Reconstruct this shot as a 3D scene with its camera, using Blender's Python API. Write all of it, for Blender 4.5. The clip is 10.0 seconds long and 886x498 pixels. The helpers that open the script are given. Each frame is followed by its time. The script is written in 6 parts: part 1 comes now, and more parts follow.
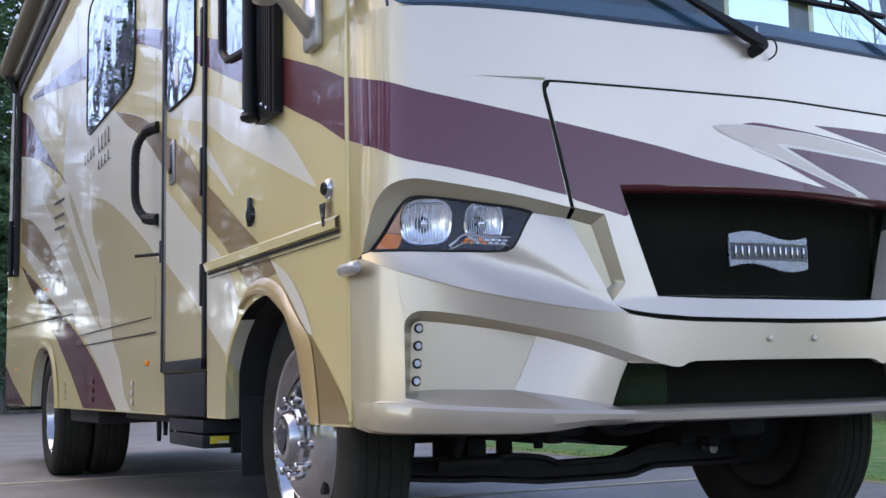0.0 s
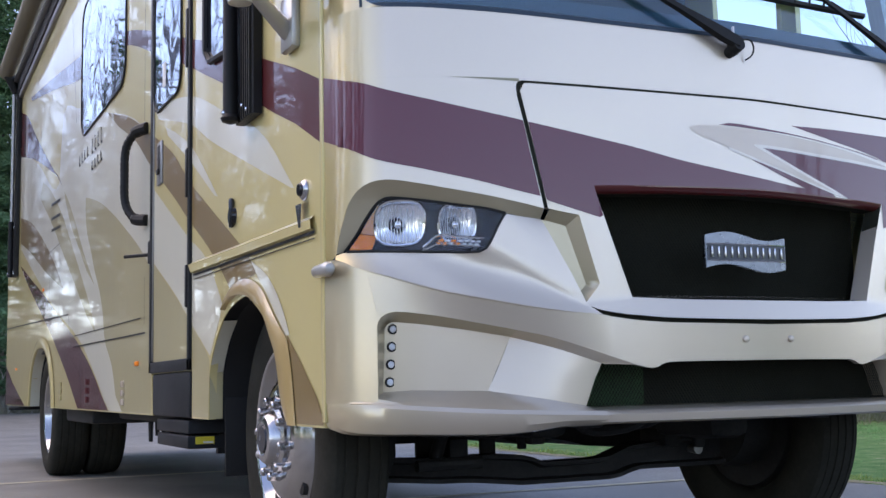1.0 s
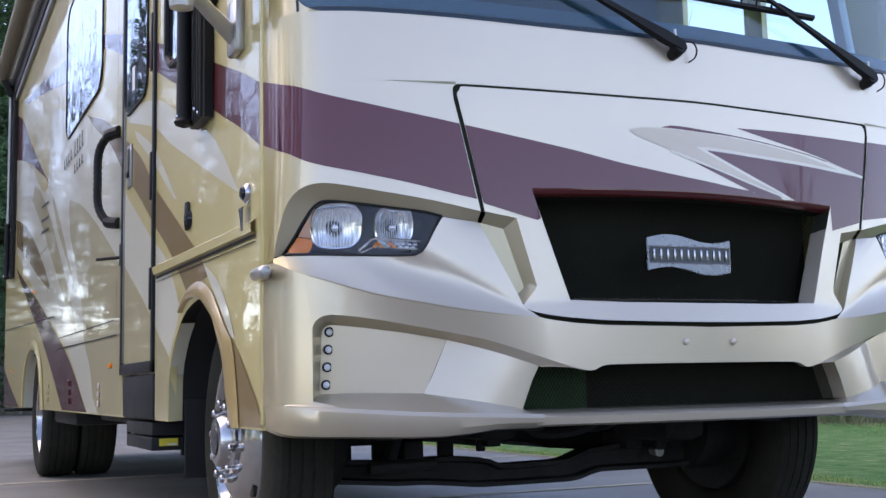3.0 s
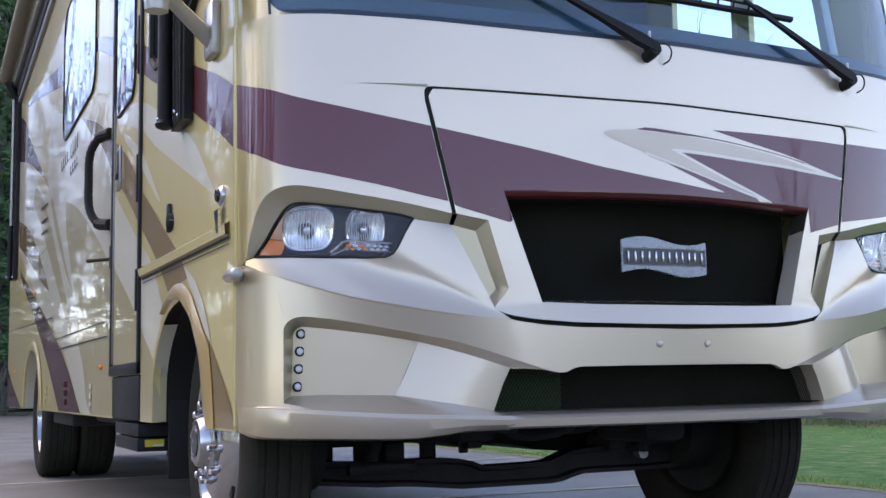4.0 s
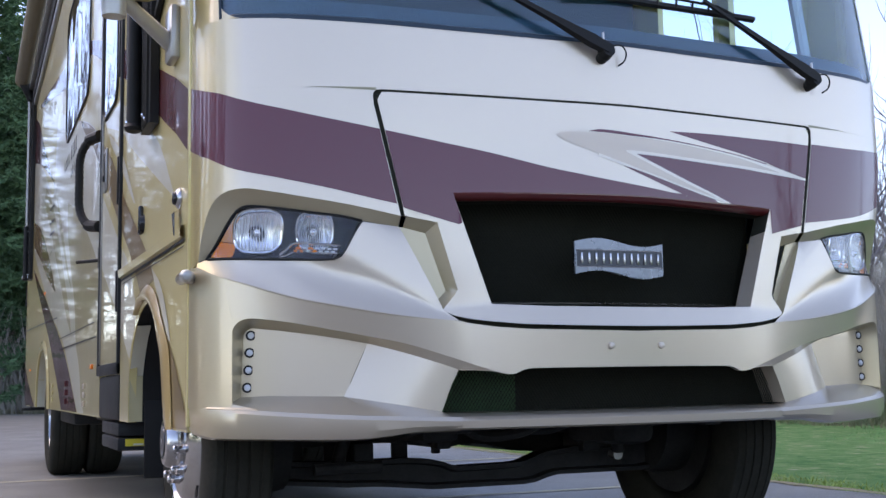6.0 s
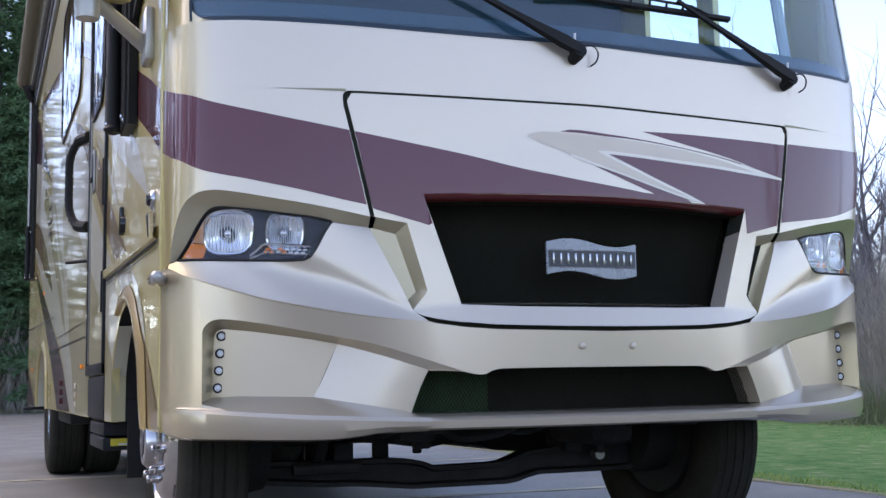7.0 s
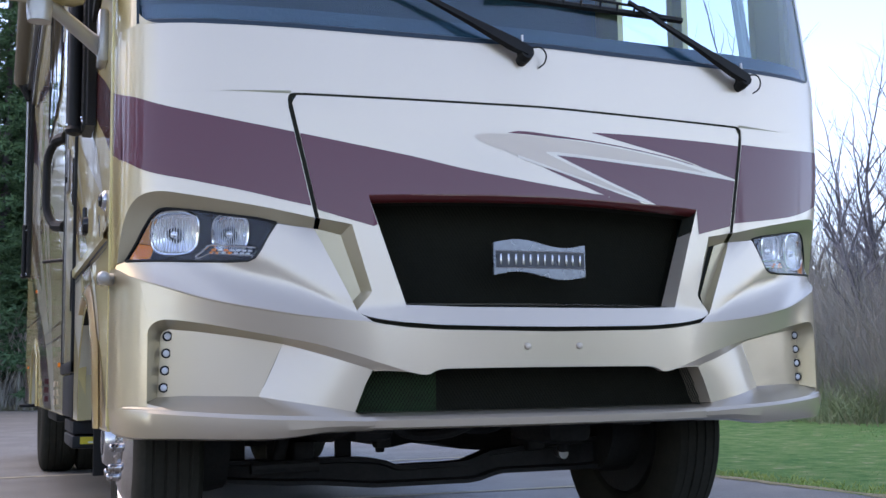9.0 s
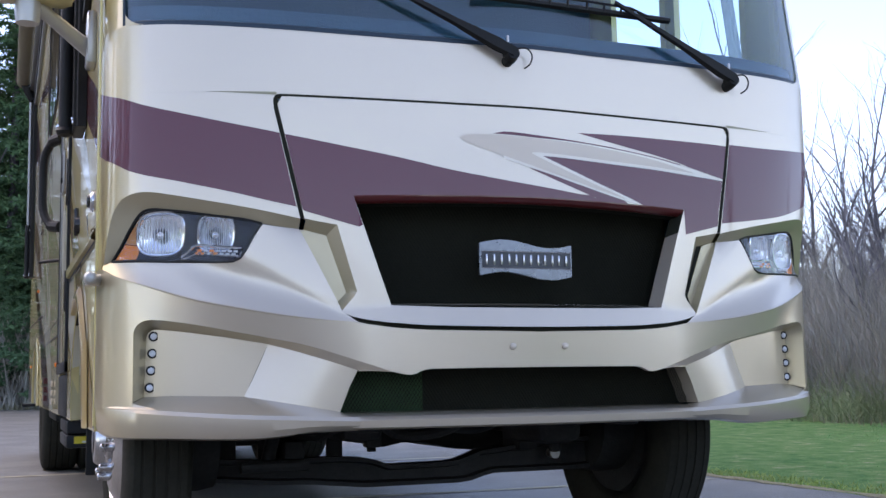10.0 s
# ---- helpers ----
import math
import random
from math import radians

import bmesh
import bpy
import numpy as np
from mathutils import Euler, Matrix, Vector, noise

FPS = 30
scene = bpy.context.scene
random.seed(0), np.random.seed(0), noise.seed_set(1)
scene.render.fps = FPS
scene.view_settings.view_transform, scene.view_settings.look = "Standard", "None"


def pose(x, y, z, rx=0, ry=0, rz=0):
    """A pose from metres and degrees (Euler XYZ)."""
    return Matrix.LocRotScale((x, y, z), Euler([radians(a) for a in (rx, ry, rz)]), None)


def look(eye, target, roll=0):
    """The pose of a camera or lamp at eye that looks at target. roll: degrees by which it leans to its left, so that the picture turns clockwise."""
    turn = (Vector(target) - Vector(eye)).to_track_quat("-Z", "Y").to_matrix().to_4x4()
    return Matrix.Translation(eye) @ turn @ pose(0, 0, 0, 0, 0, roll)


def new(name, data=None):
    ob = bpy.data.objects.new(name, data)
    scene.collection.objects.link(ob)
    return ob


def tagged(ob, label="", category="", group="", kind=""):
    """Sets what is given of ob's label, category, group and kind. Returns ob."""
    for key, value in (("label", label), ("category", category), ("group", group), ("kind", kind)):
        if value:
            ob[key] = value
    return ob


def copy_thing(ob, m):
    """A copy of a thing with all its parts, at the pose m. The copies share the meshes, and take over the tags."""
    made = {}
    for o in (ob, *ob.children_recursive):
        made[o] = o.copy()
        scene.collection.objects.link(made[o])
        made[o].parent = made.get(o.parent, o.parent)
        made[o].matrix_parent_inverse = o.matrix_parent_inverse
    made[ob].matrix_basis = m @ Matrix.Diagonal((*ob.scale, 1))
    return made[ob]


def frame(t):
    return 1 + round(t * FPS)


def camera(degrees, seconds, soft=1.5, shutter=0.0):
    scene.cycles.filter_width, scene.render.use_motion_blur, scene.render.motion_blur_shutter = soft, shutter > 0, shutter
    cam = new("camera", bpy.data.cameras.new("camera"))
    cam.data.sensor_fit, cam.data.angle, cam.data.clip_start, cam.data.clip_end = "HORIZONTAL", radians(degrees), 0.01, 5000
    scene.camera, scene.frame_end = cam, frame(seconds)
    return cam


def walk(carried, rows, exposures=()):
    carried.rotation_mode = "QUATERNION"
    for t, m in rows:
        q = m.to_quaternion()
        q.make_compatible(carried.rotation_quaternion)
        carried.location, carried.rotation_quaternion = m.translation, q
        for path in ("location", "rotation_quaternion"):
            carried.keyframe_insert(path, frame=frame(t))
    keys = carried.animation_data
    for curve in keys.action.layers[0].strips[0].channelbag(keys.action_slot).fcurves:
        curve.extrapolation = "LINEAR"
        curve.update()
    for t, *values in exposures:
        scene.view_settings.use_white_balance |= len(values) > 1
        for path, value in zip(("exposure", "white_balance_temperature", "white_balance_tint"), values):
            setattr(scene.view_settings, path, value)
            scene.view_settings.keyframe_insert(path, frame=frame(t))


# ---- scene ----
cam = camera(42.5, 10.0)
PATH = [
    (0, (-2.497, -2.783, 0.635), (-1.616, -1.003, 0.869), -1.3),
    (0.5, (-2.455, -2.805, 0.631), (-1.581, -1.022, 0.868), -1.3),
    (1, (-2.409, -2.828, 0.636), (-1.541, -1.042, 0.87), -1.3),
    (1.5, (-2.361, -2.855, 0.635), (-1.499, -1.066, 0.87), -1.3),
    (2, (-2.312, -2.881, 0.634), (-1.455, -1.089, 0.87), -1.3),
    (2.5, (-2.259, -2.907, 0.635), (-1.409, -1.112, 0.871), -1.3),
    (4, (-2.101, -2.989, 0.635), (-1.279, -1.182, 0.874), -1.2),
    (4.5, (-2.046, -3.015, 0.637), (-1.238, -1.201, 0.876), -1.2),
    (5, (-1.992, -3.043, 0.638), (-1.198, -1.223, 0.877), -1.2),
    (5.5, (-1.937, -3.074, 0.637), (-1.157, -1.248, 0.876), -1.1),
    (7, (-1.77, -3.159, 0.639), (-1.022, -1.319, 0.876), -1.1),
    (7.5, (-1.721, -3.184, 0.638), (-0.978, -1.343, 0.875), -1.0),
    (8, (-1.674, -3.209, 0.642), (-0.935, -1.366, 0.877), -1.0),
    (8.5, (-1.629, -3.235, 0.642), (-0.896, -1.389, 0.876), -1.0),
    (9, (-1.589, -3.254, 0.643), (-0.863, -1.405, 0.876), -1.0),
    (9.5, (-1.561, -3.272, 0.643), (-0.839, -1.421, 0.877), -1.0),
    (10, (-1.529, -3.288, 0.644), (-0.816, -1.434, 0.876), -1.0),
]
walk(cam, [(t, look(eye, target, roll)) for t, eye, target, roll in PATH], [(0, 2.0, 8600, 24), (10, 2.0, 8600, 24)])

from mathutils.geometry import tessellate_polygon

GZ = -0.045          # the tarmac
SIDE = 1.275         # half the width of the motorhome

# ---- world and light ----
world = bpy.data.worlds.new("sky")
scene.world = world
world.use_nodes = True
wn, wl = world.node_tree.nodes, world.node_tree.links
sky = wn.new("ShaderNodeTexSky")
sky.sky_type = "NISHITA"
sky.sun_disc = False
sky.sun_elevation, sky.sun_rotation = radians(48), radians(-45)
sky.air_density, sky.dust_density, sky.ozone_density = 1.0, 0.2, 3.0
sky.altitude = 3000
wl.new(sky.outputs[0], wn["Background"].inputs[0])
wn["Background"].inputs[1].default_value = 0.15
sun = new("sun", bpy.data.lights.new("sun", "SUN"))
sun.data.energy, sun.data.angle, sun.data.color = 0.5, radians(60), (1.0, 0.94, 0.85)
sun.matrix_world = look((-9.5, 9.5, 14.9), (0, 0, 0))


# ---- materials ----
def fill_flat(bm, pts):
    """A flat field inside an outline that may be hollow."""
    vs = [bm.verts.new(p) for p in pts]
    for t in tessellate_polygon([[Vector(p) for p in pts]]):
        bm.faces.new([vs[i] for i in t])
    return vs


def nodes_of(m):
    m.use_nodes = True
    return m.node_tree.nodes, m.node_tree.links, m.node_tree.nodes["Principled BSDF"]


def material(name, rgb, rough=0.5, metal=0.0, coat=0.0, vary=0.06, scale=6.0, bump=0.0, bump_scale=80.0, fine=60.0, spread=0.08):
    """A surface with grain at two scales: slow stains and a fine grain, and a bump."""
    m = bpy.data.materials.new(name)
    n, l, b = nodes_of(m)
    co = n.new("ShaderNodeTexCoord")
    big, small = n.new("ShaderNodeTexNoise"), n.new("ShaderNodeTexNoise")
    big.inputs["Scale"].default_value, small.inputs["Scale"].default_value = scale, fine
    big.inputs["Detail"].default_value = 4
    for t in (big, small):
        l.new(co.outputs["Object"], t.inputs["Vector"])
    mix = n.new("ShaderNodeMath")
    mix.operation = "MULTIPLY_ADD"
    l.new(small.outputs["Fac"], mix.inputs[0])
    mix.inputs[1].default_value = 0.4
    l.new(big.outputs["Fac"], mix.inputs[2])
    ramp = n.new("ShaderNodeMapRange")
    ramp.inputs["From Min"].default_value, ramp.inputs["From Max"].default_value = 0.4, 1.0
    ramp.inputs["To Min"].default_value, ramp.inputs["To Max"].default_value = 1 - vary, 1 + vary
    l.new(mix.outputs[0], ramp.inputs["Value"])
    tint = n.new("ShaderNodeMix")
    tint.data_type, tint.blend_type = "RGBA", "MULTIPLY"
    tint.inputs["Factor"].default_value = 1.0
    tint.inputs["A"].default_value = (*rgb, 1)
    l.new(ramp.outputs[0], tint.inputs["B"])
    l.new(tint.outputs["Result"], b.inputs["Base Color"])
    rr = n.new("ShaderNodeMapRange")
    rr.inputs["To Min"].default_value, rr.inputs["To Max"].default_value = max(0.01, rough - spread), min(1, rough + spread)
    l.new(big.outputs["Fac"], rr.inputs["Value"])
    l.new(rr.outputs[0], b.inputs["Roughness"])
    b.inputs["Metallic"].default_value = metal
    b.inputs["Coat Weight"].default_value = coat
    b.inputs["Coat Roughness"].default_value = 0.03
    if bump:
        bt, bn = n.new("ShaderNodeTexNoise"), n.new("ShaderNodeBump")
        bt.inputs["Scale"].default_value = bump_scale
        l.new(co.outputs["Object"], bt.inputs["Vector"])
        l.new(bt.outputs["Fac"], bn.inputs["Height"])
        bn.inputs["Strength"].default_value, bn.inputs["Distance"].default_value = bump, 0.01
        l.new(bn.outputs[0], b.inputs["Normal"])
    return m


def paint(name, rgb, metal=0.0, rough=0.38, ripple=0.0):
    """Clear-coated vehicle paint; ripple: the slight waviness of a bonded side wall."""
    m = material(name, rgb, rough, metal, 0.85, vary=0.03, scale=1.5, fine=700.0, spread=0.03)
    m.node_tree.nodes["Principled BSDF"].inputs["Specular IOR Level"].default_value = 0.25
    m.node_tree.nodes["Principled BSDF"].inputs["Coat IOR"].default_value = 1.45
    if ripple:
        n, l, b = nodes_of(m)
        co, w, bn = n.new("ShaderNodeTexCoord"), n.new("ShaderNodeTexNoise"), n.new("ShaderNodeBump")
        w.inputs["Scale"].default_value, w.inputs["Detail"].default_value = 5.0, 2.0
        l.new(co.outputs["Object"], w.inputs["Vector"])
        l.new(w.outputs["Fac"], bn.inputs["Height"])
        bn.inputs["Strength"].default_value, bn.inputs["Distance"].default_value = ripple, 0.02
        l.new(bn.outputs[0], b.inputs["Coat Normal"])
        l.new(bn.outputs[0], b.inputs["Normal"])
    return m


def glass(name, rgb=(1, 1, 1), rough=0.0, ior=1.45):
    m = bpy.data.materials.new(name)
    n, l, b = nodes_of(m)
    b.inputs["Base Color"].default_value = (*rgb, 1)
    b.inputs["Roughness"].default_value = rough
    b.inputs["IOR"].default_value = ior
    b.inputs["Transmission Weight"].default_value = 1.0
    return m


PEARL = paint("pearl_champagne_paint", (0.62, 0.525, 0.42), 0.6, rough=0.36)
# warmer copy of the pearl paint: ground reflection painted into the colour
BUMPER = paint("bumper_champagne_ground_tint", (0.61, 0.505, 0.385), 0.6, rough=0.36)
nodes_of(BUMPER)[2].inputs["Coat Roughness"].default_value = 0.12
# darker copy of the champagne: shade of recess walls painted into the colour
CHAMPAGNE_SHADE = paint("champagne_paint_shaded", (0.53, 0.452, 0.31), 0.6, rough=0.36)
nodes_of(CHAMPAGNE_SHADE)[2].inputs["Coat Roughness"].default_value = 0.25
GOLD = paint("gold_paint", (0.67, 0.55, 0.245), 0.22, ripple=0.05)
CREAM = paint("cream_paint", (0.76, 0.72, 0.56), 0.25, ripple=0.05)
TAN = paint("tan_paint", (0.50, 0.425, 0.225), 0.15, ripple=0.05)
BROWN = paint("bronze_brown_paint", (0.26, 0.17, 0.065), 0.1, ripple=0.05)
BRONZE = paint("light_bronze_paint", (0.44, 0.30, 0.12), 0.15, ripple=0.03)
MAROON = paint("maroon_paint", (0.12, 0.015, 0.030), 0.0)
MAROON_SIDE = paint("maroon_side_paint", (0.105, 0.012, 0.012), 0.0, ripple=0.05)
SAND = paint("sand_paint", (0.62, 0.51, 0.405), 0.15)
ARM = paint("champagne_trim_paint", (0.43, 0.42, 0.39), 0.4)
WHITE = paint("white_pearl_paint", (0.82, 0.74, 0.63), 0.0)
BLACK = material("black_plastic", (0.014, 0.014, 0.014), 0.5, vary=0.2, bump=0.1, bump_scale=300)
HOUSING = material("headlight_housing", (0.008, 0.013, 0.024), 0.25, vary=0.1)
GLOSSBLACK = material("gloss_black", (0.008, 0.009, 0.011), 0.16, vary=0.1)
MESH = material("black_mesh", (0.018, 0.018, 0.012), 0.9, vary=0.2)
WIRE = material("black_wire", (0.022, 0.023, 0.017), 0.9, vary=0.2)
FLAP = material("flap_rubber", (0.010, 0.010, 0.009), 0.9, vary=0.2)
RUBBER = material("tyre_rubber", (0.030, 0.029, 0.023), 0.9, vary=0.3, bump=0.15, bump_scale=120)
CHROME = material("chrome", (0.80, 0.80, 0.82), 0.06, 1.0, vary=0.03, spread=0.03)
BAND = material("dark_chrome_band", (0.025, 0.03, 0.038), 0.25, 0.4, vary=0.3, scale=14.0)
DULL = material("dull_chrome", (0.45, 0.45, 0.46), 0.24, 1.0, vary=0.15, spread=0.08)
BRUSHED = material("brushed_chrome", (0.15, 0.165, 0.185), 0.28, 1.0, vary=0.25, scale=14.0, spread=0.1)
ALU = material("polished_aluminium", (0.43, 0.43, 0.43), 0.14, 1.0, vary=0.08, spread=0.06)
DARKSTEEL = material("oily_black_steel", (0.034, 0.034, 0.033), 0.6, 0.3, vary=0.4, bump=0.2)
GREY = material("grey_plastic", (0.018, 0.020, 0.022), 0.5, vary=0.1, bump=0.1, bump_scale=300)
SILVER = material("grey_metal_trim", (0.30, 0.29, 0.28), 0.35, 0.7, vary=0.1)
TINTED = material("tinted_glass", (0.42, 0.45, 0.50), 0.02, 1.0, vary=0.05, spread=0.01)
n, l, b = nodes_of(TINTED)
co, wv, bn = n.new("ShaderNodeTexCoord"), n.new("ShaderNodeTexNoise"), n.new("ShaderNodeBump")
wv.inputs["Scale"].default_value, wv.inputs["Detail"].default_value = 2.5, 1.0
l.new(co.outputs["Object"], wv.inputs["Vector"])
l.new(wv.outputs["Fac"], bn.inputs["Height"])
bn.inputs["Strength"].default_value, bn.inputs["Distance"].default_value = .12, .03
l.new(bn.outputs[0], b.inputs["Normal"])
CLEAR = glass("clear_glass", (0.72, 0.94, 1.0), ior=1.60)
LENS = glass("lens_polycarbonate", (0.98, 0.99, 1.0), 0.0, 1.34)
AMBER = material("amber_reflector", (0.95, 0.22, 0.002), 0.35)
GREEN = material("dark_green_panel", (0.018, 0.080, 0.024), 0.7, vary=0.4, scale=9.0)
CREASE_SHADE = material("crease_shade_colour", (0.31, 0.275, 0.17), 0.4)
SALMON = material("pale_amber_reflector", (0.60, 0.25, 0.10), 0.3)
BOWL = material("lamp_bowl_chrome", (0.90, 0.92, 0.95), 0.20, 1.0, vary=0.1, spread=0.05)
YELLOW = material("yellow_label", (0.75, 0.60, 0.05), 0.5)
LABEL = material("white_label", (0.7, 0.7, 0.68), 0.5)
# the blue of this vinyl stands in for sky reflected by the windshield
CAB_BLUE = material("cab_vinyl_sky_reflection", (0.018, 0.080, 0.128), 0.7, bump=0.2)
SEAL = material("windshield_edge_band", (0.014, 0.034, 0.050), 0.35, vary=0.1)
AWNING = material("awning_vinyl", (0.15, 0.12, 0.07), 0.55)
CLOTH = material("pale_curtain_cloth", (0.78, 0.80, 0.84), 0.9, bump=0.1, bump_scale=400)
LAMPGLASS = material("lamp_glass", (0.62, 0.64, 0.66), 0.1, coat=1.0)

for m in (PEARL, BUMPER):
    m.node_tree.nodes["Principled BSDF"].inputs["Coat IOR"].default_value = 1.58
    m.node_tree.nodes["Principled BSDF"].inputs["Coat Weight"].default_value = 1.0
for m in (MAROON, MAROON_SIDE):
    m.node_tree.nodes["Principled BSDF"].inputs["Coat IOR"].default_value = 1.42
    m.node_tree.nodes["Principled BSDF"].inputs["Coat Weight"].default_value = 1.0
for m in (GOLD, CREAM, TAN, BROWN, BRONZE, MAROON_SIDE):
    m.node_tree.nodes["Principled BSDF"].inputs["Coat IOR"].default_value = 1.39
for m, v in ((BLACK, .2), (GREY, .15)):
    m.node_tree.nodes["Principled BSDF"].inputs["Specular IOR Level"].default_value = v
# the base colour of cap and bumper turns to gold towards the corners
def fade_to_gold(paint_, x0, x1, gold):
    n, l, b = nodes_of(paint_)
    co, sep, ab, mr, mx = (n.new("ShaderNodeTexCoord"), n.new("ShaderNodeSeparateXYZ"), n.new("ShaderNodeMath"), n.new("ShaderNodeMapRange"), n.new("ShaderNodeMix"))
    l.new(co.outputs["Object"], sep.inputs[0])
    ab.operation = "ABSOLUTE"
    l.new(sep.outputs["X"], ab.inputs[0])
    l.new(ab.outputs[0], mr.inputs["Value"])
    mr.inputs["From Min"].default_value, mr.inputs["From Max"].default_value = x0, x1
    mx.data_type = "RGBA"
    l.new(mr.outputs[0], mx.inputs["Factor"])
    l.new(b.inputs["Base Color"].links[0].from_socket, mx.inputs["A"])
    mx.inputs["B"].default_value = (*gold, 1)
    l.new(mx.outputs["Result"], b.inputs["Base Color"])


fade_to_gold(PEARL, 1.165, 1.262, (0.58, 0.44, 0.20))
fade_to_gold(BUMPER, 1.02, 1.27, (0.57, 0.462, 0.295))


# ---- mesh helpers ----
def finish(bm, name, mat, sharp=32, flat=False):
    bm.normal_update()
    for f in bm.faces:
        f.smooth = not flat
    for e in bm.edges:
        e.smooth = not (len(e.link_faces) == 2 and e.calc_face_angle(0) > radians(sharp))
    me = bpy.data.meshes.new(name)
    bm.to_mesh(me)
    bm.free()
    me.materials.append(mat)
    return me


def part(name, bm, mat, parent, label="", sharp=32):
    ob = new(name, finish(bm, name, mat, sharp))
    ob.parent = parent
    return tagged(ob, label)


def thing(name, label, category, at=(0, 0, 0), group="", kind=""):
    ob = new(name)
    ob.location = at
    return tagged(ob, label, category, group, kind)


def cubo(bm, lo, hi, bevel=0.0, m=None):
    mid = [(a + b) / 2 for a, b in zip(lo, hi)]
    size = [abs(b - a) for a, b in zip(lo, hi)]
    r = bmesh.ops.create_cube(bm, size=1, matrix=(m or Matrix()) @ Matrix.LocRotScale(mid, None, size))
    if bevel:
        es = list({e for v in r["verts"] for e in v.link_edges})
        bmesh.ops.bevel(bm, geom=es, offset=bevel, segments=2, affect="EDGES", profile=0.5)
    return bm


def rod(bm, p0, p1, r0, r1=None, sides=10, cap=True):
    p0, p1 = Vector(p0), Vector(p1)
    d = p1 - p0
    m = Matrix.Translation((p0 + p1) / 2) @ d.to_track_quat("Z", "Y").to_matrix().to_4x4()
    bmesh.ops.create_cone(bm, cap_ends=cap, segments=sides, radius1=r0, radius2=r0 if r1 is None else r1, depth=d.length, matrix=m)
    return bm


def pipe(bm, pts, r, sides=8):
    """A tube through points; r is one radius or one for each point."""
    pts = [Vector(p) for p in pts]
    rs = r if isinstance(r, (list, tuple)) else [r] * len(pts)
    rings = []
    side = None
    for i, p in enumerate(pts):
        d = (pts[min(i + 1, len(pts) - 1)] - pts[max(i - 1, 0)]).normalized()
        if side is None:
            side = d.orthogonal().normalized()
        side = (side - d * side.dot(d)).normalized()
        up = d.cross(side)
        rings.append([bm.verts.new(p + rs[i] * (math.cos(a) * side + math.sin(a) * up)) for a in (2 * math.pi * k / sides for k in range(sides))])
    for a, b in zip(rings, rings[1:]):
        for k in range(sides):
            bm.faces.new((a[k], a[(k + 1) % sides], b[(k + 1) % sides], b[k]))
    bm.faces.new(rings[0][::-1])
    bm.faces.new(rings[-1])
    return bm


def lathe(bm, profile, centre, n=48):
    """Turns (radius, x) about the line through centre along x."""
    cx, cy, cz = centre
    rings = []
    for r, x in profile:
        rings.append([bm.verts.new((cx + x, cy + r * math.cos(2 * math.pi * k / n), cz + r * math.sin(2 * math.pi * k / n))) for k in range(n)])
    for a, b in zip(rings, rings[1:]):
        for k in range(n):
            bm.faces.new((a[k], a[(k + 1) % n], b[(k + 1) % n], b[k]))
    return bm


def spline(pts, n, closed=False):
    """n points evenly along a smooth curve through pts (any dimension)."""
    p = np.array(pts, float)
    if closed:
        p = np.vstack([p, p[:1]])
    d = np.r_[0, np.cumsum(np.linalg.norm(np.diff(p, axis=0), axis=1))]
    m = np.zeros_like(p)
    for i in range(len(p)):
        a, c = max(i - 1, 0), min(i + 1, len(p) - 1)
        m[i] = (p[c] - p[a]) / max(d[c] - d[a], 1e-9)
    out = []
    for s in np.linspace(0, d[-1], n):
        i = min(max(int(np.searchsorted(d, s, "right")) - 1, 0), len(p) - 2)
        h = d[i + 1] - d[i]
        u = (s - d[i]) / h
        out.append((2 * u**3 - 3 * u**2 + 1) * p[i] + (u**3 - 2 * u**2 + u) * h * m[i] + (3 * u**2 - 2 * u**3) * p[i + 1] + (u**3 - u**2) * h * m[i + 1])
    return [tuple(float(c) for c in q) for q in out]


def poly(pts, n):
    """n points evenly along straight pieces."""
    p = np.array(pts, float)
    d = np.r_[0, np.cumsum(np.linalg.norm(np.diff(p, axis=0), axis=1))]
    s = np.linspace(0, d[-1], n)
    return [tuple(float(np.interp(v, d, p[:, k])) for k in range(p.shape[1])) for v in s]


def sheet(bm, rows):
    """A skin over rows of points, all of one length."""
    vs = [[bm.verts.new(p) for p in row] for row in rows]
    for a, b in zip(vs, vs[1:]):
        for k in range(len(a) - 1):
            bm.faces.new((a[k], a[k + 1], b[k + 1], b[k]))
    return bm


def between(a, b, n):
    """n rows from row a to row b."""
    return [[tuple(p + (q - p) * k / (n - 1) for p, q in zip(u, v)) for u, v in zip(a, b)] for k in range(n)]


def returned(bm, way):
    """Turns the free edges of a skin inwards, so that it has thickness."""
    es = [e for e in bm.edges if e.is_boundary]
    r = bmesh.ops.extrude_edge_only(bm, edges=es)
    for v in r["geom"]:
        if isinstance(v, bmesh.types.BMVert):
            v.co += Vector(way)
    return bm


def outward(bm, way=(0, -1, 0)):
    """Makes the faces of a skin look the given way, by the sum of their normals."""
    bm.normal_update()
    if sum((f.normal * f.calc_area() for f in bm.faces), Vector()).dot(Vector(way)) < 0:
        bmesh.ops.reverse_faces(bm, faces=bm.faces[:])
    return bm


# ---- the plan of the front: its curve high up and at the bumper, from the middle to the corner ----
HIGH = [(0, -.112), (.24, -.097), (.5, -.076), (.75, -.05), (.87, -.03), (1.0, 0), (1.1, .035), (1.2, .09), (1.245, .15), (1.268, .22), (1.275, .30)]
LOW = [(0, -.125), (.4, -.09), (.56, -.065), (.75, -.035), (.9, 0), (1.0, .04), (1.1, .085), (1.17, .125), (1.22, .17), (1.255, .22), (1.275, .30)]


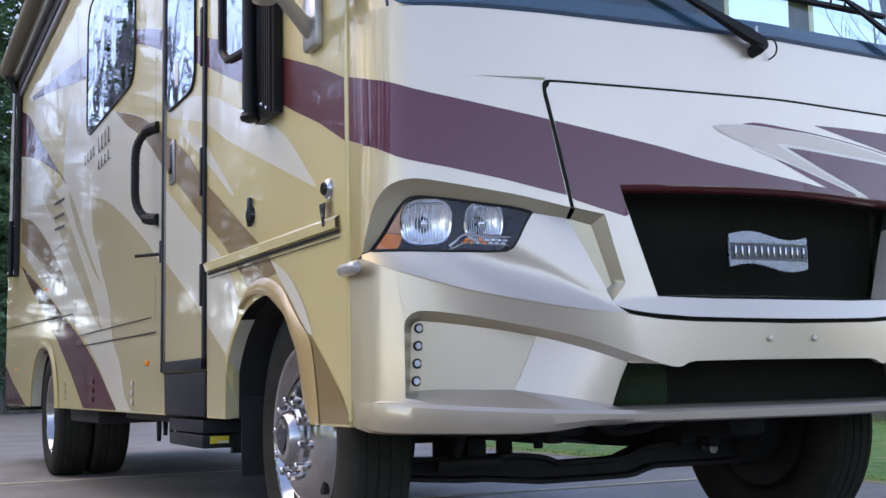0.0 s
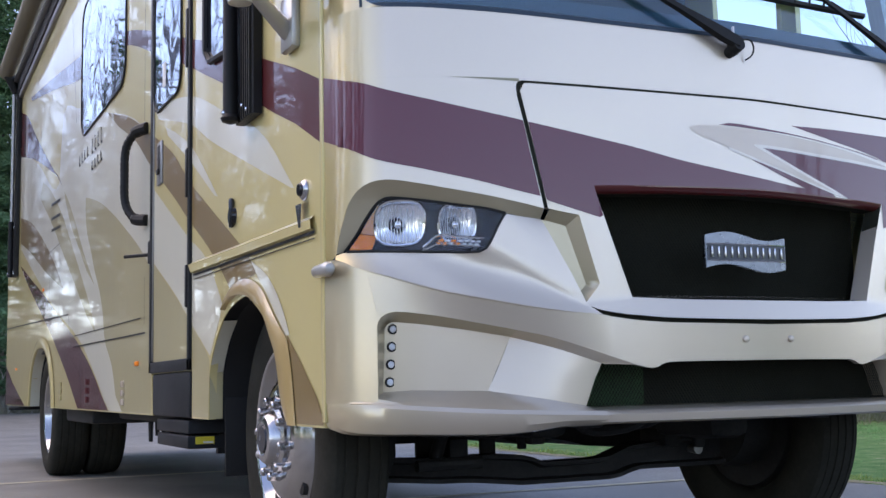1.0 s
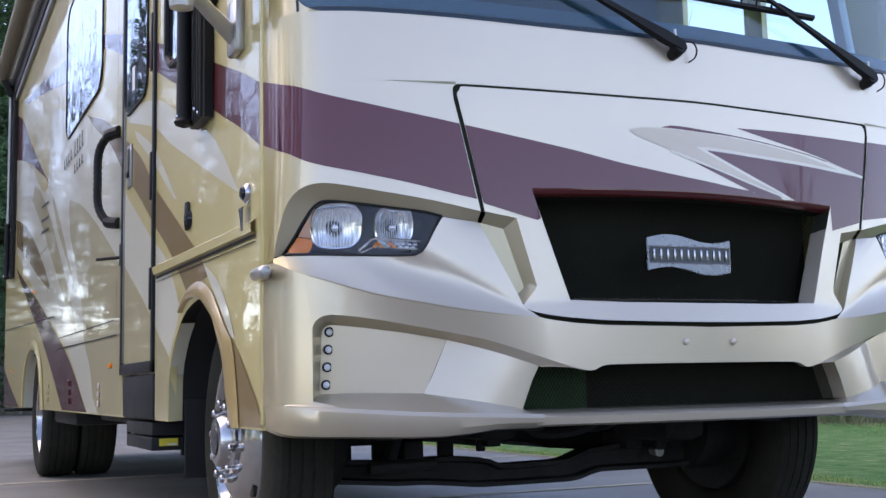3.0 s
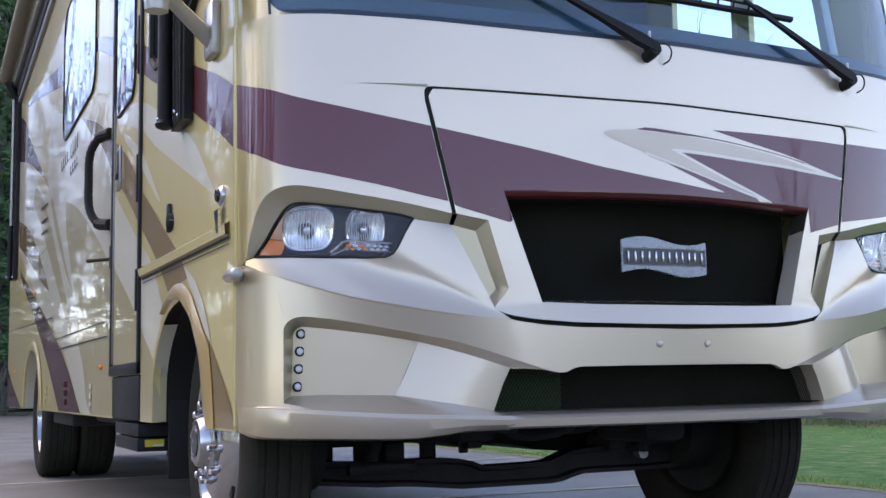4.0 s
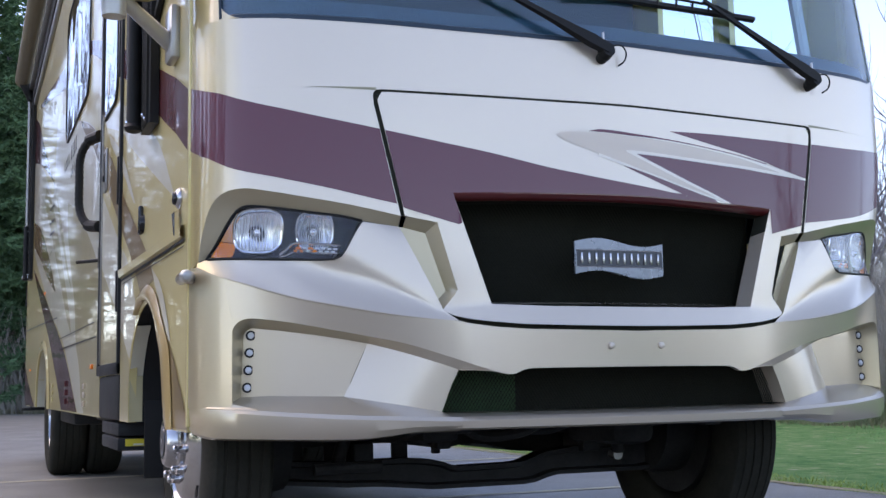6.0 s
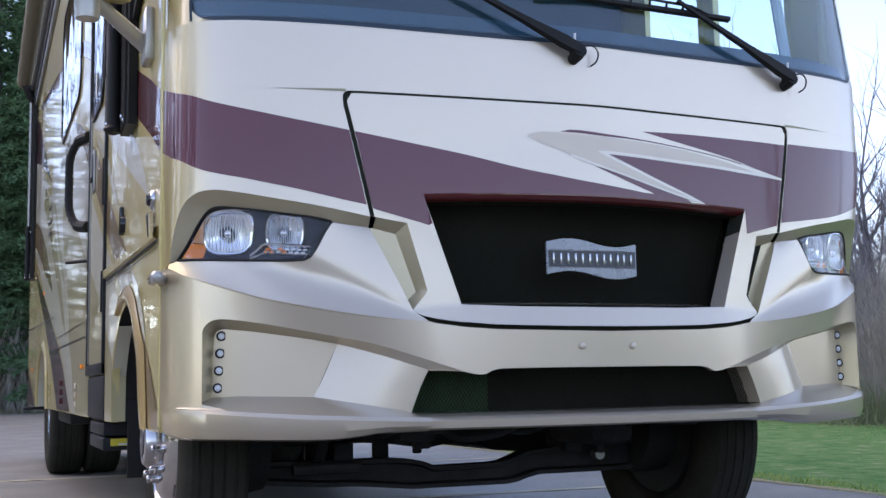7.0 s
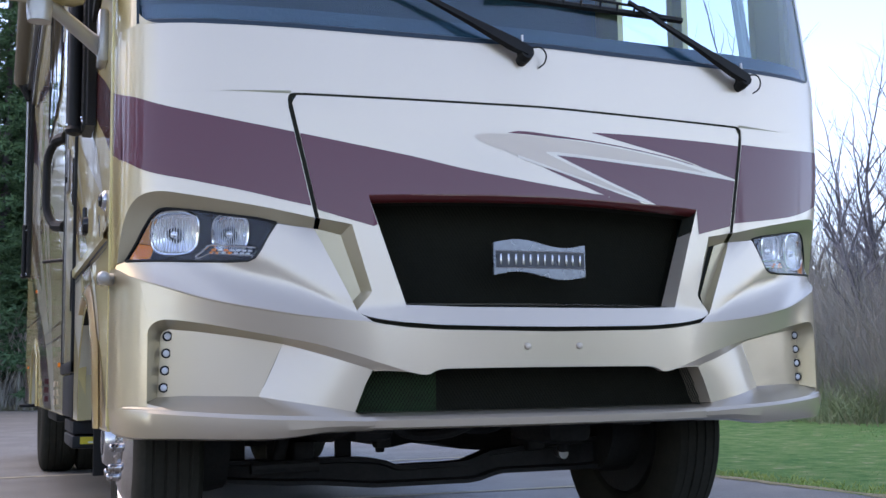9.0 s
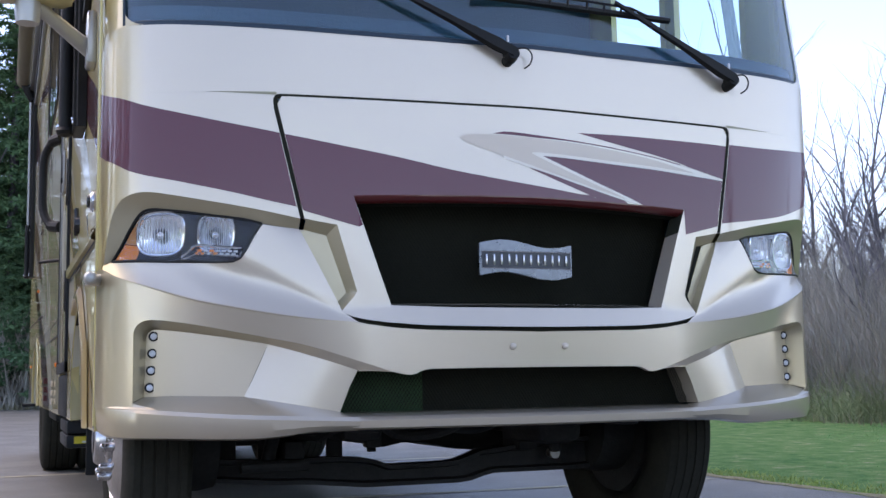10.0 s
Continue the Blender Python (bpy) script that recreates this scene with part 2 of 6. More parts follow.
def whole(half):
    """The fine curve of one half, level in the middle."""
    both = [(-x, y) for x, y in half[:0:-1]] + half
    return [p for p in spline(both, 401) if p[0] > -1e-6]


FINE_HIGH, FINE_LOW = whole(HIGH), whole(LOW)


def depth(x, z):
    k = min(1, max(0, (z - .95) / .5))
    k = k * k * (3 - 2 * k)
    x = min(abs(x), SIDE)
    return (1 - k) * float(np.interp(x, [p[0] for p in FINE_LOW], [p[1] for p in FINE_LOW])) + k * float(np.interp(x, [p[0] for p in FINE_HIGH], [p[1] for p in FINE_HIGH]))


def on(x, z, off=0.0):
    """The point of the front at x and z; off: metres out of the skin (minus: in)."""
    if off < 0:
        return (x, depth(x, z) - off, z)
    e = 0.004
    a = depth(max(abs(x) - e, 0), z), depth(min(abs(x) + e, SIDE), z)
    nx, ny = a[1] - a[0], -2 * e
    s = math.hypot(nx, ny)
    return (x + (1 if x > 0 else -1) * nx / s * off, depth(x, z) + ny / s * off, z)


def row_on(pts, off=0.0):
    offs = off if isinstance(off, (list, tuple)) else [off] * len(pts)
    return [on(x, z, o) for (x, z), o in zip(pts, offs)]


def skin_on(bm, a, b, n, off=0.0):
    """A skin on the front between two rows of (x, z)."""
    return sheet(bm, [row_on(r, off) for r in between(a, b, n)])


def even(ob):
    """Shading normals of the smooth cap, upright so the leaning skin mirrors sky, free of the slight waves of its
    cells.
    """
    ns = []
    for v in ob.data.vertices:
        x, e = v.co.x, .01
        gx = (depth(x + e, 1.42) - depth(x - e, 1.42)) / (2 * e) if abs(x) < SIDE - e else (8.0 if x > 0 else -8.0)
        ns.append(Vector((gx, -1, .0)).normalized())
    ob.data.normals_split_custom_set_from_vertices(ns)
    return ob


def side_of(s, pts):
    return [(s * p[0], *p[1:]) for p in pts]


def decal_on_front(name, pts, mat, layer=1, label=""):
    """A painted field on the front, inside the outline pts of (x, z)."""
    bm = bmesh.new()
    fill_flat(bm, [(x, 0, z) for x, z in pts])
    xs, zs = [p[0] for p in pts], [p[1] for p in pts]
    for lo, hi, ax in ((min(xs), max(xs), 0), (min(zs), max(zs), 2)):
        c = lo + .006
        while c < hi:
            at, no = [0, 0, 0], [0, 0, 0]
            at[ax], no[ax] = c, 1
            bmesh.ops.bisect_plane(bm, geom=bm.verts[:] + bm.edges[:] + bm.faces[:], plane_co=at, plane_no=no)
            c += (.008 if abs(c) > 1.13 else .03) if ax == 0 else .05
    for v in bm.verts:
        v.co = on(v.co.x, v.co.z, .0006 + .0003 * layer)
    outward(bm)
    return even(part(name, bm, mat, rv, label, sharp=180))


def decal_on_side(name, pts, mat, layer=1, label="", parent=None, smooth=True):
    bm = bmesh.new()
    fill_flat(bm, [(-SIDE - .0004 * layer, y, z) for y, z in pts])
    outward(bm, (-1, 0, 0))
    return part(name, bm, mat, parent or rv, label)


# ================= the motorhome =================
rv = thing("motorhome", "gold, cream and maroon class A motorhome parked on tarmac", "motorhome")

# ---- front cap ----
BROW = spline([(.729, 1.129), (.784, 1.141), (.88, 1.161), (1.004, 1.184), (1.094, 1.201), (1.159, 1.211), (1.202, 1.205), (1.227, 1.186), (1.245, 1.144), (1.257, 1.065), (1.261, 1.012)], 40)
for s in (-1, 1):
    bm = bmesh.new()
    top = poly([(.8185 if s < 0 else .788, 1.4998), (1.0, 1.4998), (1.2, 1.4998), (1.262, 1.4998), (1.275, 1.4998)], 44)
    low = BROW + poly([(1.2645, 1.0), (1.275, .995)], 4)
    skin_on(bm, side_of(s, top), side_of(s, low), 22)
    outward(returned(bm, (0, .02, 0)))
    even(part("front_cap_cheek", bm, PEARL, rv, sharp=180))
bm = bmesh.new()
xs = [p[0] for p in spline(HIGH, 60)]
xs = [-x for x in xs[::-1]] + xs[1:]
WSB = lambda x: 1.688 + .020 * (abs(x) / 1.2) ** 2
sheet(bm, [[on(x, 1.500 + (WSB(x) - 1.500) * k / 8) for x in xs] for k in range(9)])
outward(returned(bm, (0, .02, 0)))
part("front_cap_cowl", bm, PEARL, rv)

# ---- hood ----
SEAM = [(.8185, 1.4998), (.727, 1.113)]
seam_x = lambda z, s=-1: float(np.interp(z, [p[1] for p in SEAM[::-1]], [p[0] for p in SEAM[::-1]])) - (.0305 * max(0, z - 1.113) / .3868 if s > 0 else 0)
GR = [(.573, 1.203), (.517, 1.036), (.463, .873)]
gr_x = lambda z: float(np.interp(z, [p[1] for p in GR[::-1]], [p[0] for p in GR[::-1]]))
gr_top = lambda x: 1.212 - .012 * (abs(x) / .573) ** 2
HOOD_SIDE = [(.621, 1.113), (.615, 1.092), (.562, .911), (.608, .857)]
bm = bmesh.new()
N = 90
rows = []
for k in range(14):
    u = k / 13
    r = []
    for i in range(N + 1):
        w = -1 + 2 * i / N
        gap_in = min(.024, (1 - abs(w)) * .80)
        zt = 1.4925 - (.024 - math.sqrt(.024 ** 2 - (.024 - gap_in) ** 2))
        zb = gr_top(w * .748) if abs(w) < .573 / .748 else 1.2
        z = zt + (zb - zt) * u
        r.append(on(w * (seam_x(z, w) - .014), z))
    rows.append(r)
sheet(bm, rows)
for s in (-1, 1):
    rows = []
    for k in range(5):
        row = []
        for i in range(13):
            zl = 1.113 + .016 * max(0, (i - 6) / 6)
            z = 1.2 + (zl - 1.2) * k / 4
            row.append(on(s * (gr_x(z) + (seam_x(z, s) - .014 - gr_x(z)) * i / 12), z))
        rows.append(row)
    sheet(bm, rows)
    edge = poly(HOOD_SIDE, 16) + [(.600, .849), (.575, .8395), (.545, .8325), (.515, .8275), (.485, .8235), (.458, .8205)]
    inner = [(gr_x(z), z) for z in np.linspace(1.113, .873, 16)] + poly([(.463, .873), (.452, .8205)], 7)[1:]
    lean = lambda pts: [0.0] * 16 + [.0118 * (k + 1) / 6 for k in range(6)]
    sheet(bm, between(row_on(side_of(s, inner), lean(inner)), row_on(side_of(s, edge), [0.0] * 16 + [.016 * (1 - (x / .63) ** 4) for x, z in edge[16:]]), 6))
# the chin below the grille leans outwards
chin_top = poly([(-.463, .873), (-.275, .867), (0, .865), (.275, .867), (.463, .873)], 40)
chin_mid = spline([(-.452, .8205), (-.35, .813), (0, .807), (.35, .813), (.452, .8205)], 40)
chin_low = spline([(-.606, .851), (-.556, .834), (-.455, .820), (-.35, .813), (0, .807), (.35, .813), (.455, .820), (.556, .834), (.606, .851)], 50)
sheet(bm, between(row_on(chin_top), row_on(chin_mid, [.016 * (1 - (abs(x) / .63) ** 4) for x, z in chin_mid]), 6))
bmesh.ops.remove_doubles(bm, verts=bm.verts[:], dist=.0008)
outward(returned(bm, (0, .018, 0)))
part("hood", bm, PEARL, rv, "pearl champagne engine hood with a dark gap all round")

# the dark gap round the hood
bm = bmesh.new()
for s in (-1, 1):
    zz = np.linspace(1.498, 1.131, 24)
    sheet(bm, between(row_on(side_of(s, [(seam_x(z, s) - .018, z) for z in zz]), -.0012), row_on(side_of(s, [(seam_x(z, s) + .004, z) for z in zz]), -.0012), 2))
sheet(bm, [[on(x, z, -.0012) for x in np.linspace(-.812, .782, 60)] for z in (1.485, 1.502)])
sheet(bm, between(row_on([(x, z - .03) for x, z in chin_low], -.012), row_on([(x, z + .012) for x, z in chin_low], -.012), 2))
part("hood_gap_seal", outward(bm), WIRE, rv)
# rounded corners of the opening
for s in (-1, 1):
    bm = bmesh.new()
    dx = 0 if s < 0 else -.0305
    arc = spline([(.778, 1.4996), (.796, 1.4982), (.8055, 1.4925), (.8095, 1.483), (.8075, 1.4565)], 14)
    out_row = poly([(.778, 1.5), (.8187, 1.5), (.8083, 1.4565)], 14)
    skin_on(bm, side_of(s, [(x + dx, z) for x, z in arc]), side_of(s, [(x + dx, z) for x, z in out_row]), 4, .0006)
    part("cap_corner", outward(bm), PEARL, rv)
# painted shade of the fine crease that runs on from the hood's upper edge
for s in (-1, 1):
    bm = bmesh.new()
    pts = [((.80 if s < 0 else .77) + .20 * k / 12, 1.5005 + .001 * k / 12) for k in range(13)]
    sheet(bm, [row_on(side_of(s, [(x, z + .0045 * (1 - k / 12.5)) for k, (x, z) in enumerate(pts)]), .0012), row_on(side_of(s, [(x, z - .0045 * (1 - k / 12.5)) for k, (x, z) in enumerate(pts)]), .0012)])
    part("crease_shade_strip", outward(bm), CREASE_SHADE, rv)

# grille reveal, mesh and black inside
bm = bmesh.new()
outline = [(x, gr_top(x)) for x in np.linspace(-.573, .573, 30)] + poly([(.573, 1.2), (.463, .873)], 14)[1:] + poly([(.463, .873), (-.463, .873)], 20)[1:] + poly([(-.463, .873), (-.573, 1.2)], 14)[1:]
front_row = row_on(outline)
back_row = [(x * .965, y + .055, .873 + (z - .873) * .915 + .009) for x, y, z in front_row]
sheet(bm, between(front_row, back_row, 5))
outward(bm, (0, -1, 0))
part("grille_surround", bm, PEARL, rv)
top_f = [front_row[q] for q in range(30)]
ROLL = ((-.0008, .0008), (-.0006, -.004), (.004, -.0105), (.012, -.0165), (.024, -.021))
bm = bmesh.new()
sheet(bm, [[(x * (.9985 - .008 * k / 4), y + dy, z + dz) for x, y, z in top_f] for k, (dy, dz) in enumerate(ROLL)])
part("grille_lip", outward(bm), MAROON_SIDE, rv, "dark maroon rolled lip above the grille")
# black stands in for shade on the upper side returns and behind the lip
bm = bmesh.new()
for order in ([q for q in range(29, 60) if outline[q][1] > 1.108], [q for q in range(60, len(outline)) if outline[q][1] > 1.108]):
    sheet(bm, [[(x * .9985, y - .001, z - .0008) for x, y, z in r] for r in between([front_row[q] for q in order], [back_row[q] for q in order], 4)])
sheet(bm, [[(x * .99, y + .024, z - .0215) for x, y, z in top_f], [(x * .98, y + .075, z - .024) for x, y, z in top_f]])
part("grille_return_shade", outward(bm), WIRE, rv)


def mesh_screen(bm, inside, x0, x1, z0, z1, y_at, step, r):
    """Crossing diagonal wires, kept where inside(x, z) holds."""
    run = z1 - z0
    c = x0 - run
    while c < x1 + run:
        for sg in (-1, 1):
            pts, last = [], None
            for i in range(25):
                z = z0 + run * i / 24
                x = c + sg * (z - z0) * .62
                if inside(x, z):
                    pts.append((x, y_at(x) + .0012 * sg, z))
            if len(pts) > 1:
                a, b = Vector(pts[0]), Vector(pts[-1])
                pipe(bm, (a, b), r, 3)
        c += step


bm = bmesh.new()
mesh_screen(bm, lambda x, z: abs(x) < gr_x(z) * .95 and z < 1.19, -.56, .56, .875, 1.185, lambda x: depth(x, 1.1) + .074, .0115, .0009)
tagged(part("grille_mesh", bm, MESH, rv, "black diamond wire mesh"), kind="stuff")
bm = bmesh.new()
cubo(bm, (-.60, .10, .84), (.60, .12, 1.24))
part("grille_backing", bm, WIRE, rv)

# badge: a waved plate with a dark band, its lettering as plain light strokes
bm = bmesh.new()
bx = np.linspace(-.163, .157, 25)
wave = lambda x: .012 * math.sin((x + .163) / .32 * 2 * math.pi)
rows = [[(x, -.057 + .25 * x * x, 1.015 + h + wave(x) * (1 if abs(h) > .03 else .0)) for x in bx] for h in (-.0445, -.040, -.026, .034, .0525, .057)]
sheet(bm, rows)
outward(returned(bm, (0, .012, 0)))
bmesh.ops.bevel(bm, geom=[e for e in bm.edges if e.calc_face_angle(0) > 1.0], offset=.002, segments=2, affect="EDGES")
badge = part("badge", bm, BRUSHED, rv, "waved chrome maker's plate with a dark band")
bm = bmesh.new()
sheet(bm, [[(x, -.0590 + .25 * x * x, 1.015 + h) for x in np.linspace(-.156, .151, 20)] for h in (-.0195, .0295)])
part("band", outward(bm), BAND, badge)
for h in (-.021, .031):
    bm = bmesh.new()
    pipe(bm, [(x, -.0585 + .25 * x * x, 1.015 + h) for x in np.linspace(-.158, .153, 20)], .0016, 6)
    part("fillet", bm, CHROME, badge)
for i in range(6):
    x = -.127 + .0498 * i
    for dx in (-.015, .011):
        bm = bmesh.new()
        cubo(bm, (x + dx - .0034, -.0625 + .25 * x * x, 1.003), (x + dx + .0034, -.0585 + .25 * x * x, 1.037), .0012)
        part("stroke", bm, DULL, badge)

def fade(x):
    k = min(1, max(0, (1.19 - abs(x)) / .28))
    return k * k * (3 - 2 * k)


# ---- headlights and their recess ----
for s in (-1, 1):
    lens_top = spline([(.835, 1.116), (.88, 1.128), (.973, 1.143), (1.063, 1.158), (1.140, 1.166), (1.165, 1.155), (1.19, 1.115), (1.214, 1.062), (1.238, 1.016)], 40)
    inset_top = [-.020 - .026 * min(1, k / 22) for k in range(40)]
    lens_rim = row_on(side_of(s, lens_top), inset_top)
    bm = bmesh.new()
    brow_low = poly([(.727, 1.1005), (.784, 1.107), (.835, 1.116)], 9)[:-1]
    sheet(bm, between(row_on(side_of(s, BROW)), row_on(side_of(s, brow_low), [-.028 + .001 * k for k in range(8)]) + row_on(side_of(s, spline(lens_top, 32)), [-.020 - .026 * min(1, k / 18) for k in range(32)]), 5))
    outward(bm)
    part("headlight_recess", bm, CHAMPAGNE_SHADE, rv)
    low_edge = poly([(.835, 1.116), (.857, 1.080), (.879, 1.035), (.893, 1.015), (.916, 1.004), (.96, 1.003), (1.088, 1.008), (1.238, 1.016)], 40)
    inset_low = [-.020 + .014 * min(1, k / 12) - .018 * max(0, (k - 12) / 27) for k in range(40)]
    lens_low = row_on(side_of(s, low_edge), inset_low)
    # platform and inner cheek, from the lens to the bumper's edge and the slot
    out_edge = poly([(.7265, 1.101), (.608, .857)], 16)[:-1] + [(.608, .855), (.584, .839)] + spline([(.562, .8235), (.66, .8315), (.79, .848), (.90, .868), (1.03, .898), (1.161, .942), (1.228, .969), (1.261, .995)], 24)
    n_in = poly([(.727, 1.1015), (.784, 1.107), (.835, 1.114), (.857, 1.080), (.879, 1.035), (.893, 1.015)], 16)[:-1] + poly([(.893, 1.015), (.916, 1.004), (.96, 1.003), (1.088, 1.008), (1.238, 1.016), (1.262, 1.008)], 26)
    in_off = [-.027 + .007 * min(1, k / 5) + .014 * max(0, (k - 6) / 8) for k in range(15)] + [-.006 - .018 * min(1, k / 22) for k in range(26)]
    in_off[-1] = 0.0
    out_off = [-.026 + .030 * (k / 14) ** .6 for k in range(15)] + [.004 + .021 * math.sin(math.pi * k / 25) * fade(out_edge[15 + k][0]) for k in range(26)]
    bm = bmesh.new()
    sheet(bm, between(row_on(side_of(s, n_in), in_off), row_on(side_of(s, out_edge), out_off), 8))
    outward(bm)
    part("headlight_platform", bm, PEARL, rv)
    bm = bmesh.new()
    pipe(bm, [(x, y + .0022, z - .001) for x, y, z in row_on(side_of(s, out_edge[18:40]), out_off[18:40])], [.001 + .0032 * math.sin(math.pi * k / 21) ** .5 for k in range(22)], 8)
    part("ridge", bm, BUMPER, rv)
    EDGE_OUT = out_edge[17:]
    EDGE_OFF = out_off[17:]
    # slot between cheek and hood: sloped wall on the hood, floor against the cheek
    bm = bmesh.new()
    m_ = 30
    hood_row = row_on(side_of(s, [(.7125, 1.129)] + poly(HOOD_SIDE, m_ - 1)))
    foot = [(.712, 1.100), (.645, 1.0835), (.586, .914), (.612, .886)]
    seg = poly(foot[1:], m_ - 1)
    foot_row = [(x, y + .034, z) for x, y, z in row_on(side_of(s, [foot[0]] + seg))]
    sheet(bm, between(hood_row, foot_row, 4))
    cheek_row = [(x, y + .034, z) for x, y, z in row_on(side_of(s, [(.724, 1.1005)] + poly([(.722, 1.0965), (.6125, .884)], m_ - 1)))]
    gap = 0.0 if s < 0 else .32
    strip_in = [tuple(a + (b - a) * (1 - gap) for a, b in zip(u, v)) for u, v in zip(cheek_row, foot_row)]
    sheet(bm, between(cheek_row, strip_in, 3))
    cheek = poly([(.7265, 1.101), (.608, .857)], m_)
    sheet(bm, between(row_on(side_of(s, cheek), [-.026 + .030 * (k / 29) ** .6 for k in range(m_)]), cheek_row, 3))
    outward(bm)
    part("slot", bm, CHAMPAGNE_SHADE, rv)
    if s > 0:
        bm = bmesh.new()
        sheet(bm, between([(x, y + .002, z) for x, y, z in strip_in], [(x, y + .002, z) for x, y, z in foot_row], 2))
        part("slot_seal", outward(bm), WIRE, rv)
    # headlight: black housing, two reflectors, amber corner, chrome strip, clear lens
    hl = thing("headlight", "", "")
    hl.parent = rv
    if "label" in hl.keys():
        del hl["label"]
    bm = bmesh.new()
    rim, lowr = lens_rim, lens_low
    back = lambda r, d: [(x, y + d, z) for x, y, z in r]
    sheet(bm, between(back(rim, .115), back(lowr, .115), 6))
    sheet(bm, between(rim, back(rim, .115), 3))
    sheet(bm, between(lowr, back(lowr, .115), 3))
    part("housing", outward(bm), HOUSING, hl)
    bm = bmesh.new()
    sheet(bm, between(rim, lowr, 10))
    outward(bm)
    bmesh.ops.solidify(bm, geom=bm.faces[:], thickness=.003)
    ob = part("lens", bm, LENS, hl)
    ob.visible_shadow = False
    bm = bmesh.new()
    pipe(bm, [(x, y - .001, z) for x, y, z in rim], .0042, 6)
    pipe(bm, [(x, y - .001, z) for x, y, z in lowr], .0036, 6)
    part("seal", bm, BLACK, hl)
    for cx, cz, rx, rz in ((1.108, 1.094, .063, .064), (.957, 1.092, .050, .054)):
        bm = bmesh.new()
        rows = []
        for k in range(9):
            u = k / 8
            rows.append([on(s * (cx + rx * (1.0 - .72 * u * u) * math.copysign(abs(math.cos(a)) ** .66, math.cos(a))), cz + rz * (1.0 - .72 * u * u) * math.copysign(abs(math.sin(a)) ** .66, math.sin(a)), -.048 - .036 * u) for a in np.linspace(0, 2 * math.pi, 41)])
        sheet(bm, rows)
        part("reflector", outward(bm), BOWL, hl, "chrome reflector bowl")
        bm = bmesh.new()
        ring = [on(s * (cx + rx * math.copysign(abs(math.cos(a)) ** .66, math.cos(a))), cz + rz * math.copysign(abs(math.sin(a)) ** .66, math.sin(a)), -.046) for a in np.linspace(0, 2 * math.pi, 41)]
        pipe(bm, ring, .0042, 6)
        part("bezel", bm, CHROME, hl)
        bm = bmesh.new()
        for i in range(-7, 8):
            x = cx + rx * .12 * i
            h = rz * .90 * math.sqrt(max(0, 1 - (i / 9.5) ** 2))
            pipe(bm, [on(s * x, cz - h, -.058), on(s * x, cz, -.070), on(s * x, cz + h * (.75 if i % 2 else .4), -.064)], .0013, 5)
        part("flutes", bm, LAMPGLASS, hl)
        bm = bmesh.new()
        rod(bm, on(s * cx, cz - .004, -.095), on(s * cx, cz - .004, -.066), .017, .013, 16)
        part("bulb_shield", bm, BAND, hl)
        bm = bmesh.new()
        bmesh.ops.create_uvsphere(bm, u_segments=14, v_segments=8, radius=.011, matrix=Matrix.Translation(on(s * cx, cz - .004, -.063)))
        part("bulb_cap", bm, CHROME, hl)
    bm = bmesh.new()
    sheet(bm, between(row_on(side_of(s, [(1.203, 1.066), (1.210, 1.052), (1.218, 1.038), (1.226, 1.022)]), -.05), row_on(side_of(s, [(1.164, 1.060), (1.164, 1.048), (1.166, 1.036), (1.172, 1.022)]), -.062), 4))
    part("amber_reflector", outward(bm), AMBER, hl, "amber corner reflector")
    bm = bmesh.new()
    sheet(bm, between(row_on(side_of(s, [(1.164, 1.146), (1.180, 1.116), (1.192, 1.092), (1.202, 1.068)]), -.05), row_on(side_of(s, [(1.152, 1.142), (1.164, 1.116), (1.166, 1.092), (1.165, 1.062)]), -.062), 4))
    part("corner_reflector", outward(bm), SALMON, hl)
    bm = bmesh.new()
    for z0, r0 in ((0, .0042), (-.024, .0034)):
        pipe(bm, row_on(side_of(s, spline([(.888, 1.046 + z0), (.95, 1.050 + z0), (1.005, 1.056 + z0), (1.020, 1.052 + z0), (1.036, 1.034 + z0 * .6), (1.052, 1.022 + z0 * .3)], 18)), -.036), r0, 6)
    part("turn_strip", outward(bm), CHROME, hl)
    for i in range(7):
        for k in (0, 1):
            x = .904 + .0165 * i + .006 * k
            z = 1.0325 + .0008 * i - .0085 * k
            bm = bmesh.new()
            cubo(bm, (s * x - .0062, depth(x, 1.02) + .032, z), (s * x + .0062, depth(x, 1.02) + .046, z + .0065), .0012)
            part("running_light", bm, AMBER if (i, k) in ((6, 0), (6, 1), (5, 1), (3, 1), (4, 0)) else LAMPGLASS, hl)

